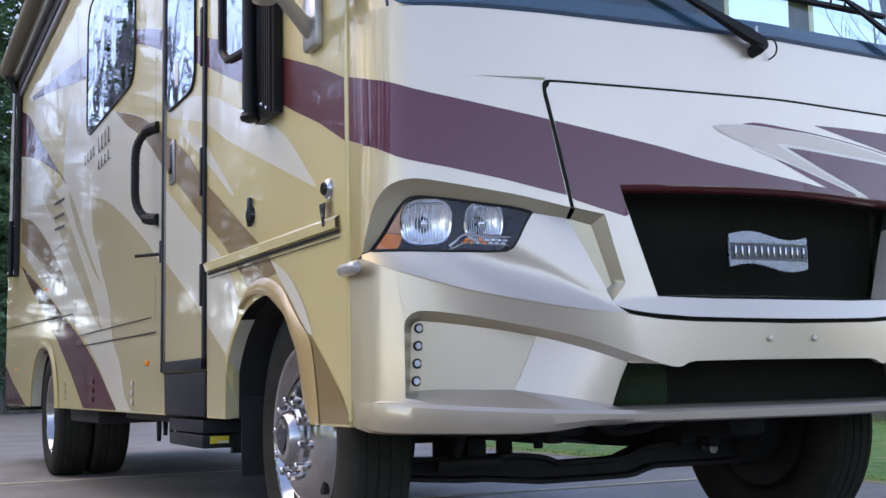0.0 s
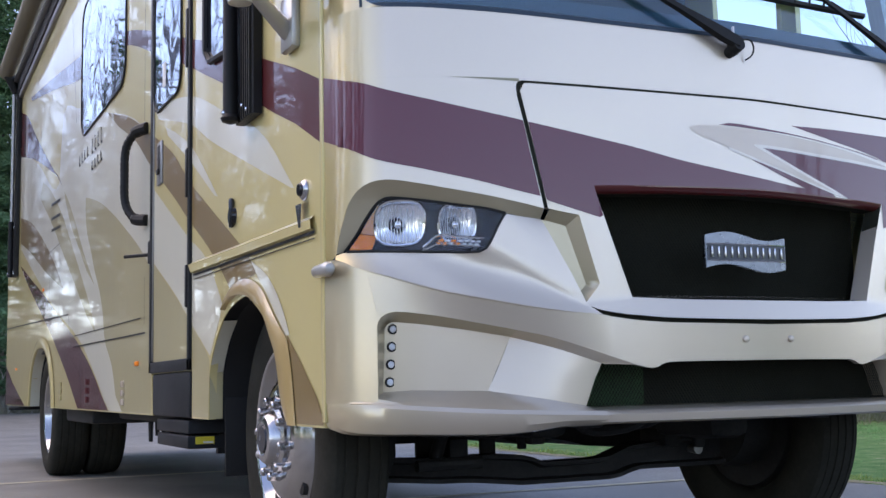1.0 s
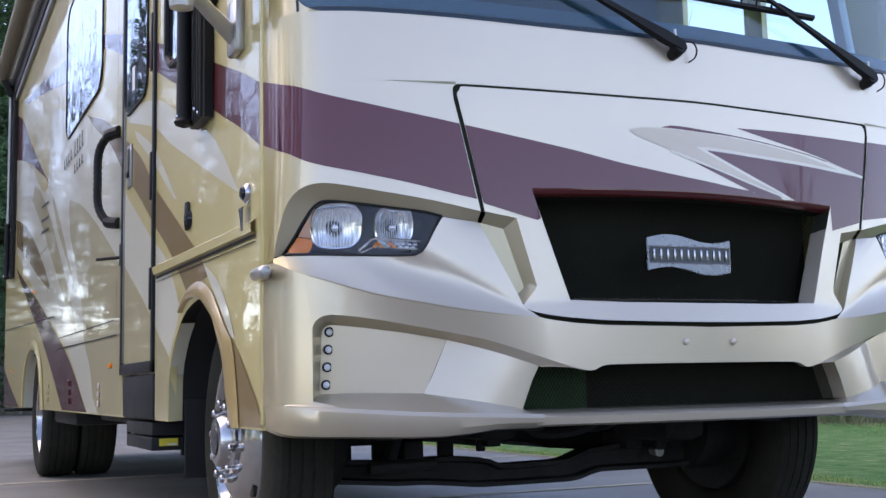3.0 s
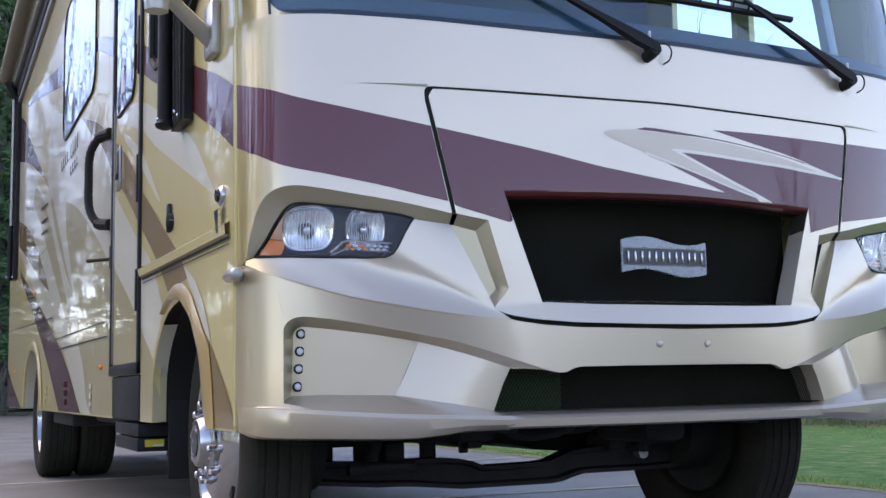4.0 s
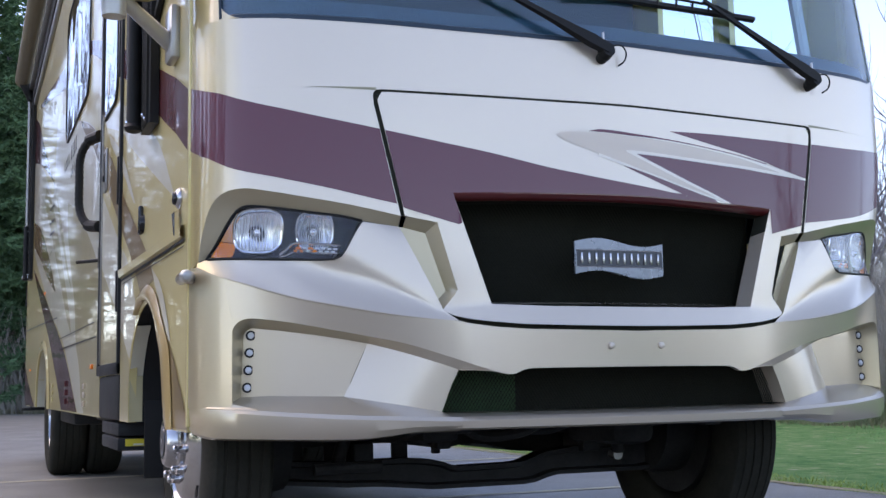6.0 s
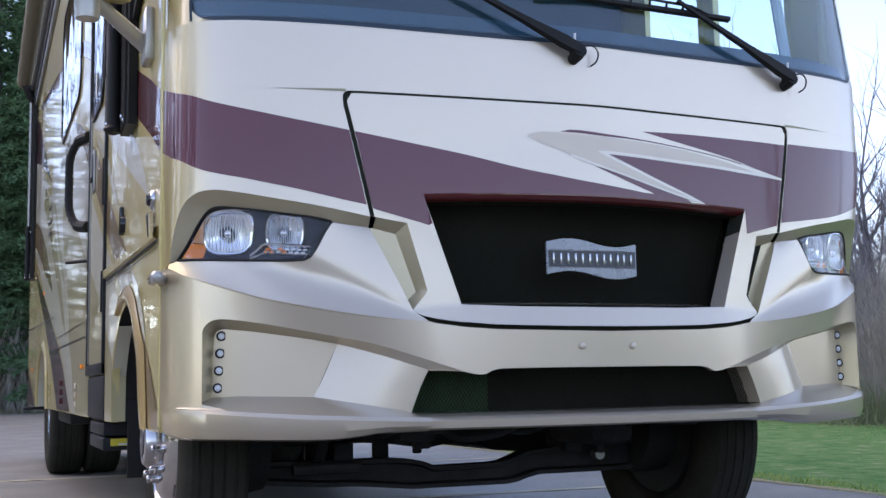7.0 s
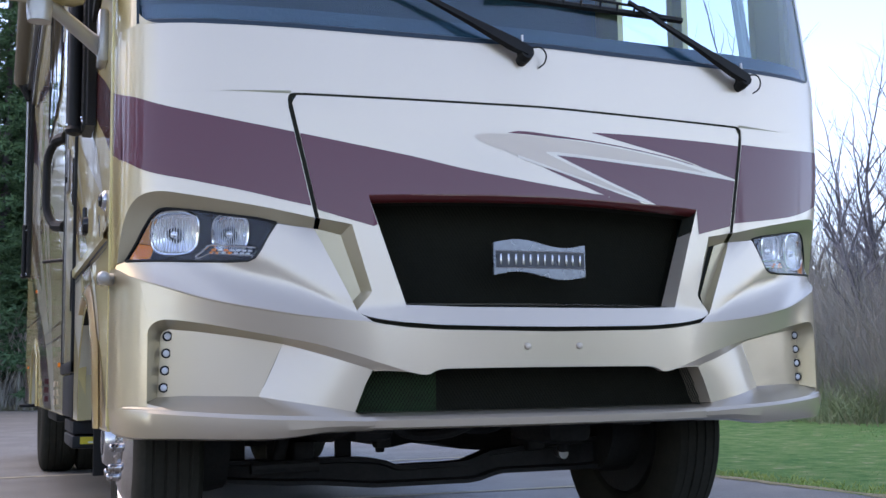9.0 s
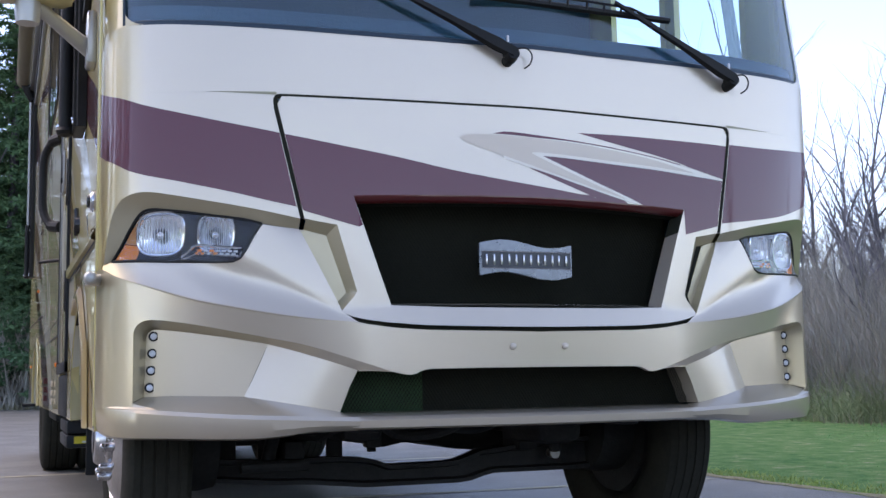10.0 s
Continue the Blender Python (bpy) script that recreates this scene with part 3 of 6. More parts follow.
# ---- bumper ----
bumper = bmesh.new()
PK = [(1.179, .834), (1.146, .838), (1.089, .833), (1.001, .818), (.912, .799), (.818, .780), (.723, .760), (.625, .731), (.525, .698), (.458, .676), (.425, .668), (.398, .667), (.376, .679), (.35, .684), (.2, .685), (0, .685)]
for s in (-1, 1):
    bm = bumper
    a = EDGE_OUT[::-1] + poly([(.562, .8235), (.545, .819), (.455, .806), (.35, .799), (0, .792)], 24)[1:]
    a_off = EDGE_OFF[::-1] + [.004 + .008 * k / 23 for k in range(1, 24)]
    a = [(x, z) for x, z in a if x <= 1.2]
    a_off = a_off[len(a_off) - len(a):]
    PKs = spline(PK[:9], 30)[:-1] + poly(PK[8:], 40)
    xa = np.array([p[0] for p in a])
    order = np.argsort(xa)
    rows_top, rows_low, off_t = [], [], []
    for k, (x, z) in enumerate(PKs):
        xt = 1.2 * x / 1.179
        zt = float(np.interp(xt, xa[order], np.array([p[1] for p in a])[order]))
        rows_top.append((s * xt, zt))
        rows_low.append((s * x, z))
        off_t.append(float(np.interp(xt, xa[order], np.array(a_off)[order])))
    grid = []
    for k in range(9):
        u = k / 8
        grid.append([on(p[0] + (q[0] - p[0]) * u, p[1] + (q[1] - p[1]) * u, o * (1 - u) + .006 * u) for p, q, o in zip(rows_top, rows_low, off_t)])
    sheet(bm, grid)
    # corner strip down to the lip
    cor = [1.1795, *[p[0] for p in spline(LOW, 400) if p[0] > 1.181][::6], 1.275]
    topz = lambda x: float(np.interp(x, [1.18, 1.228, 1.261, 1.275], [.949, .969, .995, .997]))
    sheet(bm, [[on(s * x, topz(x) + (.585 - topz(x)) * k / 12, .004) for x in cor] for k in range(13)])
    # pocket with the lamps
    bm = bmesh.new()
    rim_arc = [(1.180 - .040 * (1 - math.cos(u)), .796 + .041 * math.sin(u)) for u in np.linspace(0, math.pi / 2, 8)]
    flo_arc = [(1.140 - .024 * (1 - math.cos(u)), .788 + .0245 * math.sin(u)) for u in np.linspace(0, math.pi / 2, 8)]
    rim = poly([(1.180, .600), (1.180, .796)], 9)[:-1] + rim_arc + spline([(1.14, .837), (1.089, .833), (1.001, .818), (.912, .799), (.818, .780)], 24)[1:]
    flo = poly([(1.147, .615), (1.140, .788)], 9)[:-1] + flo_arc + poly([(1.116, .8125), (1.043, .804), (.922, .785), (.806, .764)], 24)[1:]
    flo_off = -.068
    sheet(bm, between(row_on(side_of(s, rim), .0055), row_on(side_of(s, flo), flo_off), 6))
    outward(bm)
    part("pocket_rim", bm, CHAMPAGNE_SHADE, rv)
    bm = bmesh.new()
    flo_t = flo[8:]
    flo_b = poly([(1.147, .615), (1.073, .618), (.872, .612)], len(flo_t))
    sheet(bm, between(row_on(side_of(s, flo_t), flo_off), row_on(side_of(s, flo_b), flo_off), 6))
    outward(bm)
    part("lamp_pocket", bm, BUMPER, rv)
    # the pocket's rounded upper corner
    bm = bmesh.new()
    sheet(bm, [row_on(side_of(s, rim_arc), .0058), row_on(side_of(s, [(1.1815, .796 + .043 * min(1, k / 3.5)) if k < 4 else (1.1815 - .0415 * (k - 3.5) / 3.5, .839) for k in range(8)]), .0058)])
    part("bumper_corner", outward(bm), BUMPER, rv)
    # flare between the pocket and the lower grille
    bm = bmesh.new()
    cre = spline([(.806, .764), (.826, .715), (.850, .660), (.8735, .6115)], 14)
    rgt = poly([(.560, .683), (.583, .638), (.612, .563)], 14)
    grid = []
    for k in range(14):
        p, q = cre[k], rgt[k]
        grid.append([on(s * (p[0] + (q[0] - p[0]) * u), p[1] + (q[1] - p[1]) * u, flo_off * (1 - u) ** 2.3 - .012 * u ** 3) for u in np.linspace(0, 1, 12)])
    sheet(bm, grid)
    top_f = [g for g in grid[0]]
    top_o = row_on(side_of(s, spline(PK[5:10], 12)), .006)
    sheet(bm, [top_o, top_f])
    right_edge = [g[-1] for g in grid]
    sheet(bm, [right_edge, [(x - s * .02, y + .09, z) for x, y, z in right_edge]])
    outward(bm)
    part("bumper_flare", bm, BUMPER, rv)
    # shelf and lip
    bm = bmesh.new()
    back_e = row_on(side_of(s, poly([(1.275, .592), (1.22, .594), (1.18, .600)], 12)), [.004] * 12)[:-1] + row_on(side_of(s, poly([(1.147, .615), (1.073, .618), (.872, .612)], 14)), flo_off) + [g[0] for g in [grid[-1]]] + list(grid[-1][1:]) + [(s * .612, depth(.612, .56) + .09, .560)]
    nb = len(back_e)
    fr = spline([(1.275, .588), (1.227, .586), (1.161, .580), (1.017, .568), (.868, .558), (.71, .551), (.56, .545)], nb)
    lipo = [.001 + .015 * min(1, k / 9) ** .8 for k in range(nb)]
    sheet(bm, between(back_e, row_on(side_of(s, fr), lipo), 4))
    bt = spline([(1.275, .556), (1.272, .530), (1.252, .509), (1.215, .501), (1.09, .497), (.944, .493), (.84, .493), (.76, .500), (.695, .508), (.56, .511)], nb)
    r1 = row_on(side_of(s, fr), lipo)
    r2 = row_on(side_of(s, [(x, z - .010) for x, z in fr]), [o + .007 * min(1, k / 6) for k, o in enumerate(lipo)])
    r3 = row_on(side_of(s, [(a_[0], a_[1] * .35 + b_[1] * .65) for a_, b_ in zip(fr, bt)]), [o + .004 * min(1, k / 6) for k, o in enumerate(lipo)])
    r4 = row_on(side_of(s, bt), [o - .012 for o in lipo])
    r5 = row_on(side_of(s, [(x, z - .006) for x, z in bt]), [o - .05 for o in lipo])
    r6 = row_on(side_of(s, [(x, z + .01) for x, z in bt]), [o - .20 if abs(x) < 1.2 else o - .06 for o, (x, z) in zip(lipo, bt)])
    sheet(bm, [r1, r2, r3, r4, r5, r6])
    outward(bm)
    part("bumper_lip", bm, BUMPER, rv)
    bm = bmesh.new()
    pipe(bm, [(x, y + .003, z - .0015) for x, y, z in r1[2:]], .0038, 8)
    part("lip_edge", bm, BUMPER, rv)
    # four round lamps
    for k in range(4):
        z = .792 - .050 * k
        x = 1.122 + .003 * k
        lamp = new("bumper_lamp")
        lamp.parent = rv
        p, q = Vector(on(s * x, z, flo_off)), Vector(on(s * x, z, flo_off + .006))
        bm = bmesh.new()
        rod(bm, p, q, .0145, .0145, 24)
        part("bezel", bm, BLACK, lamp)
        bm = bmesh.new()
        bmesh.ops.create_uvsphere(bm, u_segments=16, v_segments=8, radius=.0098, matrix=Matrix.Translation(q) @ Matrix.Diagonal((1, .5, 1, 1)))
        part("glass", bm, LAMPGLASS, lamp, "clear white lamp glass")

bmesh.ops.remove_doubles(bumper, verts=bumper.verts[:], dist=.001)
bmesh.ops.recalc_face_normals(bumper, faces=bumper.faces[:])
outward(bumper)
outward(returned(bumper, (0, .02, 0)))
part("bumper", bumper, BUMPER, rv, "pearl champagne moulded bumper")

# middle of the lip and the lower grille
bm = bmesh.new()
xs = np.linspace(-1, 1, 40)
ends = lambda x: .009 * max(0, (abs(x) - .90) / .10) ** 1.5
sheet(bm, [[on(x * .593, .560, -.09) for x in xs], [on(x * .593, .549, .004) for x in xs], [on(x * .593, .546, .014 - ends(x) * .3) for x in xs], [on(x * .590, .537, .024 - ends(x)) for x in xs], [on(x * .586, .516, .020 - ends(x)) for x in xs], [on(x * .585, .510, .009 - ends(x) * .8) for x in xs], [on(x * .585, .512, -.2) for x in xs]])
for k in (0, len(xs) - 1):
    bm.verts.ensure_lookup_table()
    bm.faces.new([bm.verts[k + len(xs) * q] for q in range(7)])
part("bumper_lip", outward(bm), BUMPER, rv)
bm = bmesh.new()
sheet(bm, [[on(x, .684 if abs(x) < .37 else .68, .004) for x in np.linspace(-.56, .56, 30)], [on(x, .70, -.06) for x in np.linspace(-.56, .56, 30)]])
part("bumper_underside", outward(bm, (0, 0, -1)), BUMPER, rv)
bm = bmesh.new()
mesh_screen(bm, lambda x, z: abs(x) < .605, -.62, .62, .555, .70, lambda x: depth(x, .62) + .062, .0105, .0012)
tagged(part("lower_grille_mesh", bm, MESH, rv, "black diamond wire mesh"), kind="stuff")
bm = bmesh.new()
cubo(bm, (-.70, .12, .53), (.70, .14, .72))
part("lower_grille_backing", bm, WIRE, rv)
bm = bmesh.new()
cubo(bm, (-.62, .108, .54), (-.30, .118, .70), .002)
part("cooler_panel", bm, GREEN, rv, "dark green panel behind the lower mesh")
for x in (-.093, .081):
    bm = bmesh.new()
    p = Vector(on(x, .748, .010))
    rod(bm, p + Vector((0, .01, 0)), p - Vector((0, .006, 0)), .0115, .010, 20)
    bmesh.ops.create_uvsphere(bm, u_segments=16, v_segments=8, radius=.010, matrix=Matrix.Translation(p - Vector((0, .005, 0))) @ Matrix.Diagonal((1, .45, 1, 1)))
    part("bolt_cap", bm, PEARL, rv)

# ---- paint on the front ----
M_TOP = spline([(-1.262, 1.513), (-1.255, 1.507), (-1.172, 1.466), (-1.009, 1.424), (-.7912, 1.382)], 30)
M_LOW = spline([(-1.264, 1.320), (-1.261, 1.317), (-1.197, 1.271), (-1.065, 1.237), (-.943, 1.210), (-.816, 1.180), (-.7397, 1.164)], 30)
decal_on_front("stripe", M_TOP + M_LOW[::-1], MAROON, 1, "maroon stripe")
bm = bmesh.new()
col = [q for q in FINE_HIGH if q[0] > 1.2585]
ys = [q[1] for q in col]
ztop = [1.5125 + (1.546 - 1.5125) * (y - ys[0]) / (.30 - ys[0]) for y in ys]
zlow = [1.3165 + (1.354 - 1.3165) * (y - ys[0]) / (.30 - ys[0]) for y in ys]
sheet(bm, [[(-q[0] - .0014, q[1] - .0004, a_ + (b_ - a_) * u / 4) for q, a_, b_ in zip(col, ztop, zlow)] for u in range(5)])
part("stripe", outward(bm, (-1, 0, 0)), MAROON, rv, "maroon stripe")
top = spline([(-.775, 1.379), (-.615, 1.352), (-.439, 1.322), (-.273, 1.289), (-.165, 1.272), (-.072, 1.258), (.024, 1.246), (.127, 1.234), (.222, 1.222)], 34)
sliver = spline([(.222, 1.2205), (.108, 1.259), (.026, 1.288), (-.014, 1.303)], 12) + spline([(-.013, 1.304), (.027, 1.295), (.13, 1.268), (.235, 1.241), (.335, 1.217)], 12)
decal_on_front("stripe", top + sliver + [(.345, gr_top(.345) + .0005)] + [(x, gr_top(x) + .0005) for x in np.linspace(.33, -.57, 24)] + [(-.572, 1.2), (-.545, 1.113), (-.556, 1.107), (-.712, 1.150), (-.722, 1.155), (-.729, 1.18)], MAROON, 1, "maroon stripe")
V_TOP = spline([(.033, 1.345), (.134, 1.342), (.241, 1.337), (.351, 1.332), (.465, 1.327), (.583, 1.319), (.706, 1.311), (.742, 1.308)], 20)
V_LOW = spline([(.400, 1.2085), (.345, 1.230), (.237, 1.268), (.131, 1.307), (.034, 1.344)], 16)
decal_on_front("stripe", V_TOP + [(.733, 1.25), (.717, 1.152), (.578, 1.118), (.574, 1.2)] + [(x, gr_top(x) + .0005) for x in np.linspace(.57, .405, 6)] + V_LOW, MAROON, 1, "maroon stripe")
decal_on_front("stripe", spline([(.163, 1.428), (.246, 1.431), (.356, 1.433), (.471, 1.433), (.589, 1.433), (.711, 1.432), (.763, 1.431)], 14) + spline([(.744, 1.315), (.706, 1.323), (.600, 1.346), (.562, 1.3565), (.467, 1.3755), (.354, 1.3945), (.245, 1.4135)], 18), MAROON, 1, "maroon stripe")
decal_on_front("stripe", spline([(-.133, 1.408), (-.092, 1.416), (.032, 1.409), (.137, 1.403), (.244, 1.395), (.354, 1.3835), (.467, 1.3695), (.568, 1.352)], 20) + spline([(.56, 1.350), (.467, 1.3655), (.354, 1.378), (.244, 1.389), (.137, 1.398), (.032, 1.401), (-.066, 1.406)], 16), MAROON, 2, "maroon line")
W_TOP = spline([(-.10, 1.400), (.032, 1.4005), (.137, 1.398), (.244, 1.391), (.354, 1.380), (.467, 1.366), (.585, 1.345), (.706, 1.321), (.743, 1.312)], 26)
W_LOW = spline([(.40, 1.2085), (.335, 1.218), (.235, 1.241), (.13, 1.268), (.027, 1.295), (-.02, 1.307), (-.10, 1.33)], 18)
decal_on_front("stripe", W_TOP + V_TOP[::-1] + V_LOW[::-1] + W_LOW, WHITE, 3, "thin white outline")
S_TOP = spline([(-.239, 1.395), (-.224, 1.401), (-.159, 1.405), (-.065, 1.402), (.032, 1.399), (.136, 1.394), (.244, 1.386), (.353, 1.374), (.467, 1.358), (.560, 1.340), (.620, 1.327)], 30)
S_IN = spline([(.618, 1.3265), (.559, 1.3305), (.465, 1.337), (.351, 1.342), (.241, 1.347), (.134, 1.352), (.029, 1.355), (-.004, 1.354)], 18) + spline([(-.004, 1.350), (.029, 1.336), (.131, 1.297), (.236, 1.259), (.322, 1.230), (.338, 1.2235)], 14)
S_LOW = spline([(.337, 1.2230), (.300, 1.2322), (.235, 1.247), (.13, 1.275), (.027, 1.302), (-.069, 1.330), (-.161, 1.358), (-.198, 1.370), (-.225, 1.381), (-.237, 1.389)], 24)
decal_on_front("stripe", S_TOP + S_IN + S_LOW, SAND, 4, "sand-coloured swoosh with white edges")
decal_on_front("stripe", spline([(.7795, 1.437), (.95, 1.440), (1.10, 1.449), (1.22, 1.462), (1.272, 1.475)], 20) + spline([(1.272, 1.30), (1.2, 1.262), (1.05, 1.212), (.9, 1.185), (.7365, 1.163)], 20), MAROON, 1, "maroon stripe")

# ---- windshield, wipers ----
bm = bmesh.new()
LEAN_BACK = lambda z: .16 * (z - 1.70)
GLASS_L, GLASS_R = -1.222, 1.185
wx = list(np.linspace(GLASS_L, GLASS_R, 61))
ws = lambda x, z, o: tuple(Vector(on(x, 1.5, o)) * 1.0 + Vector((0, LEAN_BACK(z), z - 1.5)))
zrow = lambda x, k: WSB(x) + .004 + (2.75 - WSB(x)) * k / 10
sheet(bm, [[ws(x, zrow(x, k), -.004) for x in wx] for k in range(11)])
outward(bm)
bmesh.ops.solidify(bm, geom=bm.faces[:], thickness=.006)
wsh = part("windshield", bm, CLEAR, rv, "large bowed clear windshield reflecting the sky")
wsh.visible_shadow = False
bm = bmesh.new()
sheet(bm, [[ws(x, WSB(x) - .001, .0006) for x in wx], [ws(x, WSB(x) + .013, .0004) for x in wx], [ws(x, WSB(x) + .016, -.004) for x in wx]])
pipe(bm, [ws(wx[0], zrow(wx[0], k), .001) for k in range(11)], .005, 6)
part("windshield_seal", outward(bm), SEAL, rv)
# the opening's lower corners are rounded
for s, xe in ((-1, -GLASS_L), (1, GLASS_R)):
    bm = bmesh.new()
    z0, cr_ = WSB(xe), .055
    arc = [(xe - cr_ + cr_ * math.cos(a), z0 + cr_ - cr_ * math.sin(a)) for a in np.linspace(0, math.pi / 2, 9)]
    sheet(bm, [[ws(s * x, z, .002) for x, z in arc], [ws(s * (xe + .002), z0 - .002, .002)] * 9])
    bmesh.ops.remove_doubles(bm, verts=bm.verts[:], dist=1e-5)
    part("cap_corner", outward(bm), PEARL, rv)
bm = bmesh.new()
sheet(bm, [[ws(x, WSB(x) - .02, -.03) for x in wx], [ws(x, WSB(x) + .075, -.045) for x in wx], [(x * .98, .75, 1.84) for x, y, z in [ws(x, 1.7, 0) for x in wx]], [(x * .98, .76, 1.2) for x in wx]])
part("dashboard", bm, CAB_BLUE, rv)
# the folded curtain inside the far corner of the cab
bm = bmesh.new()
rows = []
for z in np.linspace(1.72, 2.72, 6):
    rows.append([(1.00 + .215 * k / 40, .16 + .26 * (k / 40) ** 1.6 + LEAN_BACK(z) + .014 * math.sin(k * 1.25) + .05, z) for k in range(41)])
sheet(bm, rows)
part("privacy_curtain", outward(bm), CLOTH, rv, "pale folded privacy curtain")
# posts beside and above the windshield
for s in (-1, 1):
    bm = bmesh.new()
    g0 = -GLASS_L if s < 0 else GLASS_R
    cr = [g0 - .002] + [p[0] for p in spline(HIGH, 120) if p[0] > g0 + .002] + [1.275]
    sheet(bm, [[tuple(Vector(on(s * x, 1.5, 0)) + Vector((0, LEAN_BACK(z) * (1 if x < 1.27 else .0), z - 1.5))) for x in cr] for z in np.linspace(1.7085, 2.78, 12)])
    part("windshield_post", outward(bm), PEARL, rv)
bm = bmesh.new()
sheet(bm, [[tuple(Vector(on(x, 1.5, 0)) + Vector((0, d, z - 1.5))) for x in [p * 1.275 / 1.2 for p in np.linspace(-1.2, 1.2, 40)]] for z, d in ((2.74, .166), (3.2, .26), (3.5, .45), (3.66, .9))])
part("front_cap_brow", outward(bm), PEARL, rv)


def wiper(x, z, dx, dz):
    w = new("wiper")
    w.parent = rv
    p = Vector(on(x, z, 0))
    bm = bmesh.new()
    rod(bm, p + Vector((0, .01, 0)), p + Vector((0, -.028, .002)), .019, .017, 20)
    rod(bm, p + Vector((0, -.022, .012)), p + Vector((0, -.052, .016)), .025, .021, 20)
    part("pivot", bm, BLACK, w)
    bm = bmesh.new()
    tip = Vector((x + dx, depth(x + dx, 1.7) + LEAN_BACK(z + dz) - .045, z + dz))
    a = p + Vector((.004, -.044, .018))
    mid = a.lerp(tip, .34)
    d = (mid - a).normalized()
    up = Vector((0, 1, 0)).cross(d).normalized()
    rows = []
    for u, wd, th in ((0, .020, .014), (.12, .023, .014), (.4, .0125, .011), (.7, .009, .008), (1, .007, .006)):
        c = a.lerp(tip, u)
        rows.append([c + up * wd + Vector((0, th * .4, 0)), c + up * wd * .7 - Vector((0, th, 0)), c - up * wd * .7 - Vector((0, th, 0)), c - up * wd + Vector((0, th * .4, 0)), c + up * wd + Vector((0, th * .4, 0))])
    sheet(bm, rows)
    part("arm", outward(bm), BLACK, w)
    bm = bmesh.new()
    cubo(bm, (-.003, -.004, 0), (.003, .004, .022), .001, Matrix.Translation(a + d * .03 + up * .02))
    part("clip", bm, LAMPGLASS, w)
    bm = bmesh.new()
    q = p + Vector((.03, -.02, .02))
    pipe(bm, spline([q + Vector((-.015, -.02, .012)), q + Vector((.02, -.02, .016)), q + Vector((.042, -.012, -.002)), q + Vector((.038, -.006, -.028)), q + Vector((.026, .012, -.04))], 14), .0028, 6)
    part("washer_hose", bm, BLACK, w)
    return w, a, tip


W_LEFT = wiper(-.080, 1.640, -.46, .245)
W_RIGHT = wiper(.775, 1.640, -.46, .235)


def blade(w, a, b, name="blade"):
    bm = bmesh.new()
    a, b = Vector(a), Vector(b)
    d = (b - a).normalized()
    up = Vector((0, 1, 0)).cross(d).normalized()
    sheet(bm, [[c + up * .012, c + Vector((0, -.014, 0)) + up * .004, c + Vector((0, -.014, 0)) - up * .006, c - up * .012, c + Vector((0, .008, 0)), c + up * .012] for c in (a, a.lerp(b, .25), a.lerp(b, .5), a.lerp(b, .75), b)])
    part(name, outward(bm), BLACK, w)
    bm = bmesh.new()
    o = up * .020 - Vector((0, .016, 0))
    pipe(bm, [a.lerp(b, .12) - Vector((0, .012, 0)), a.lerp(b, .22) + o, a.lerp(b, .5) + o * 1.15, a.lerp(b, .78) + o, a.lerp(b, .88) - Vector((0, .012, 0))], .0045, 6)
    part("bridge", bm, BLACK, w)
    for u in (.14, .27, .36, .45, .55, .64, .73, .86):
        bm = bmesh.new()
        c = a.lerp(b, u)
        rod(bm, c - Vector((0, .012, 0)) - up * .004, c + o * (1.1 if .2 < u < .8 else .35), .0045, .0035, 6)
        part("claw", bm, BLACK, w)


wp = lambda x, z: (x, depth(x, 1.7) + LEAN_BACK(z) - .022, z)
blade(W_LEFT[0], wp(-.20, 1.872), wp(-.92, 1.885))
blade(W_RIGHT[0], wp(.54, 1.846), wp(-.18, 1.850))

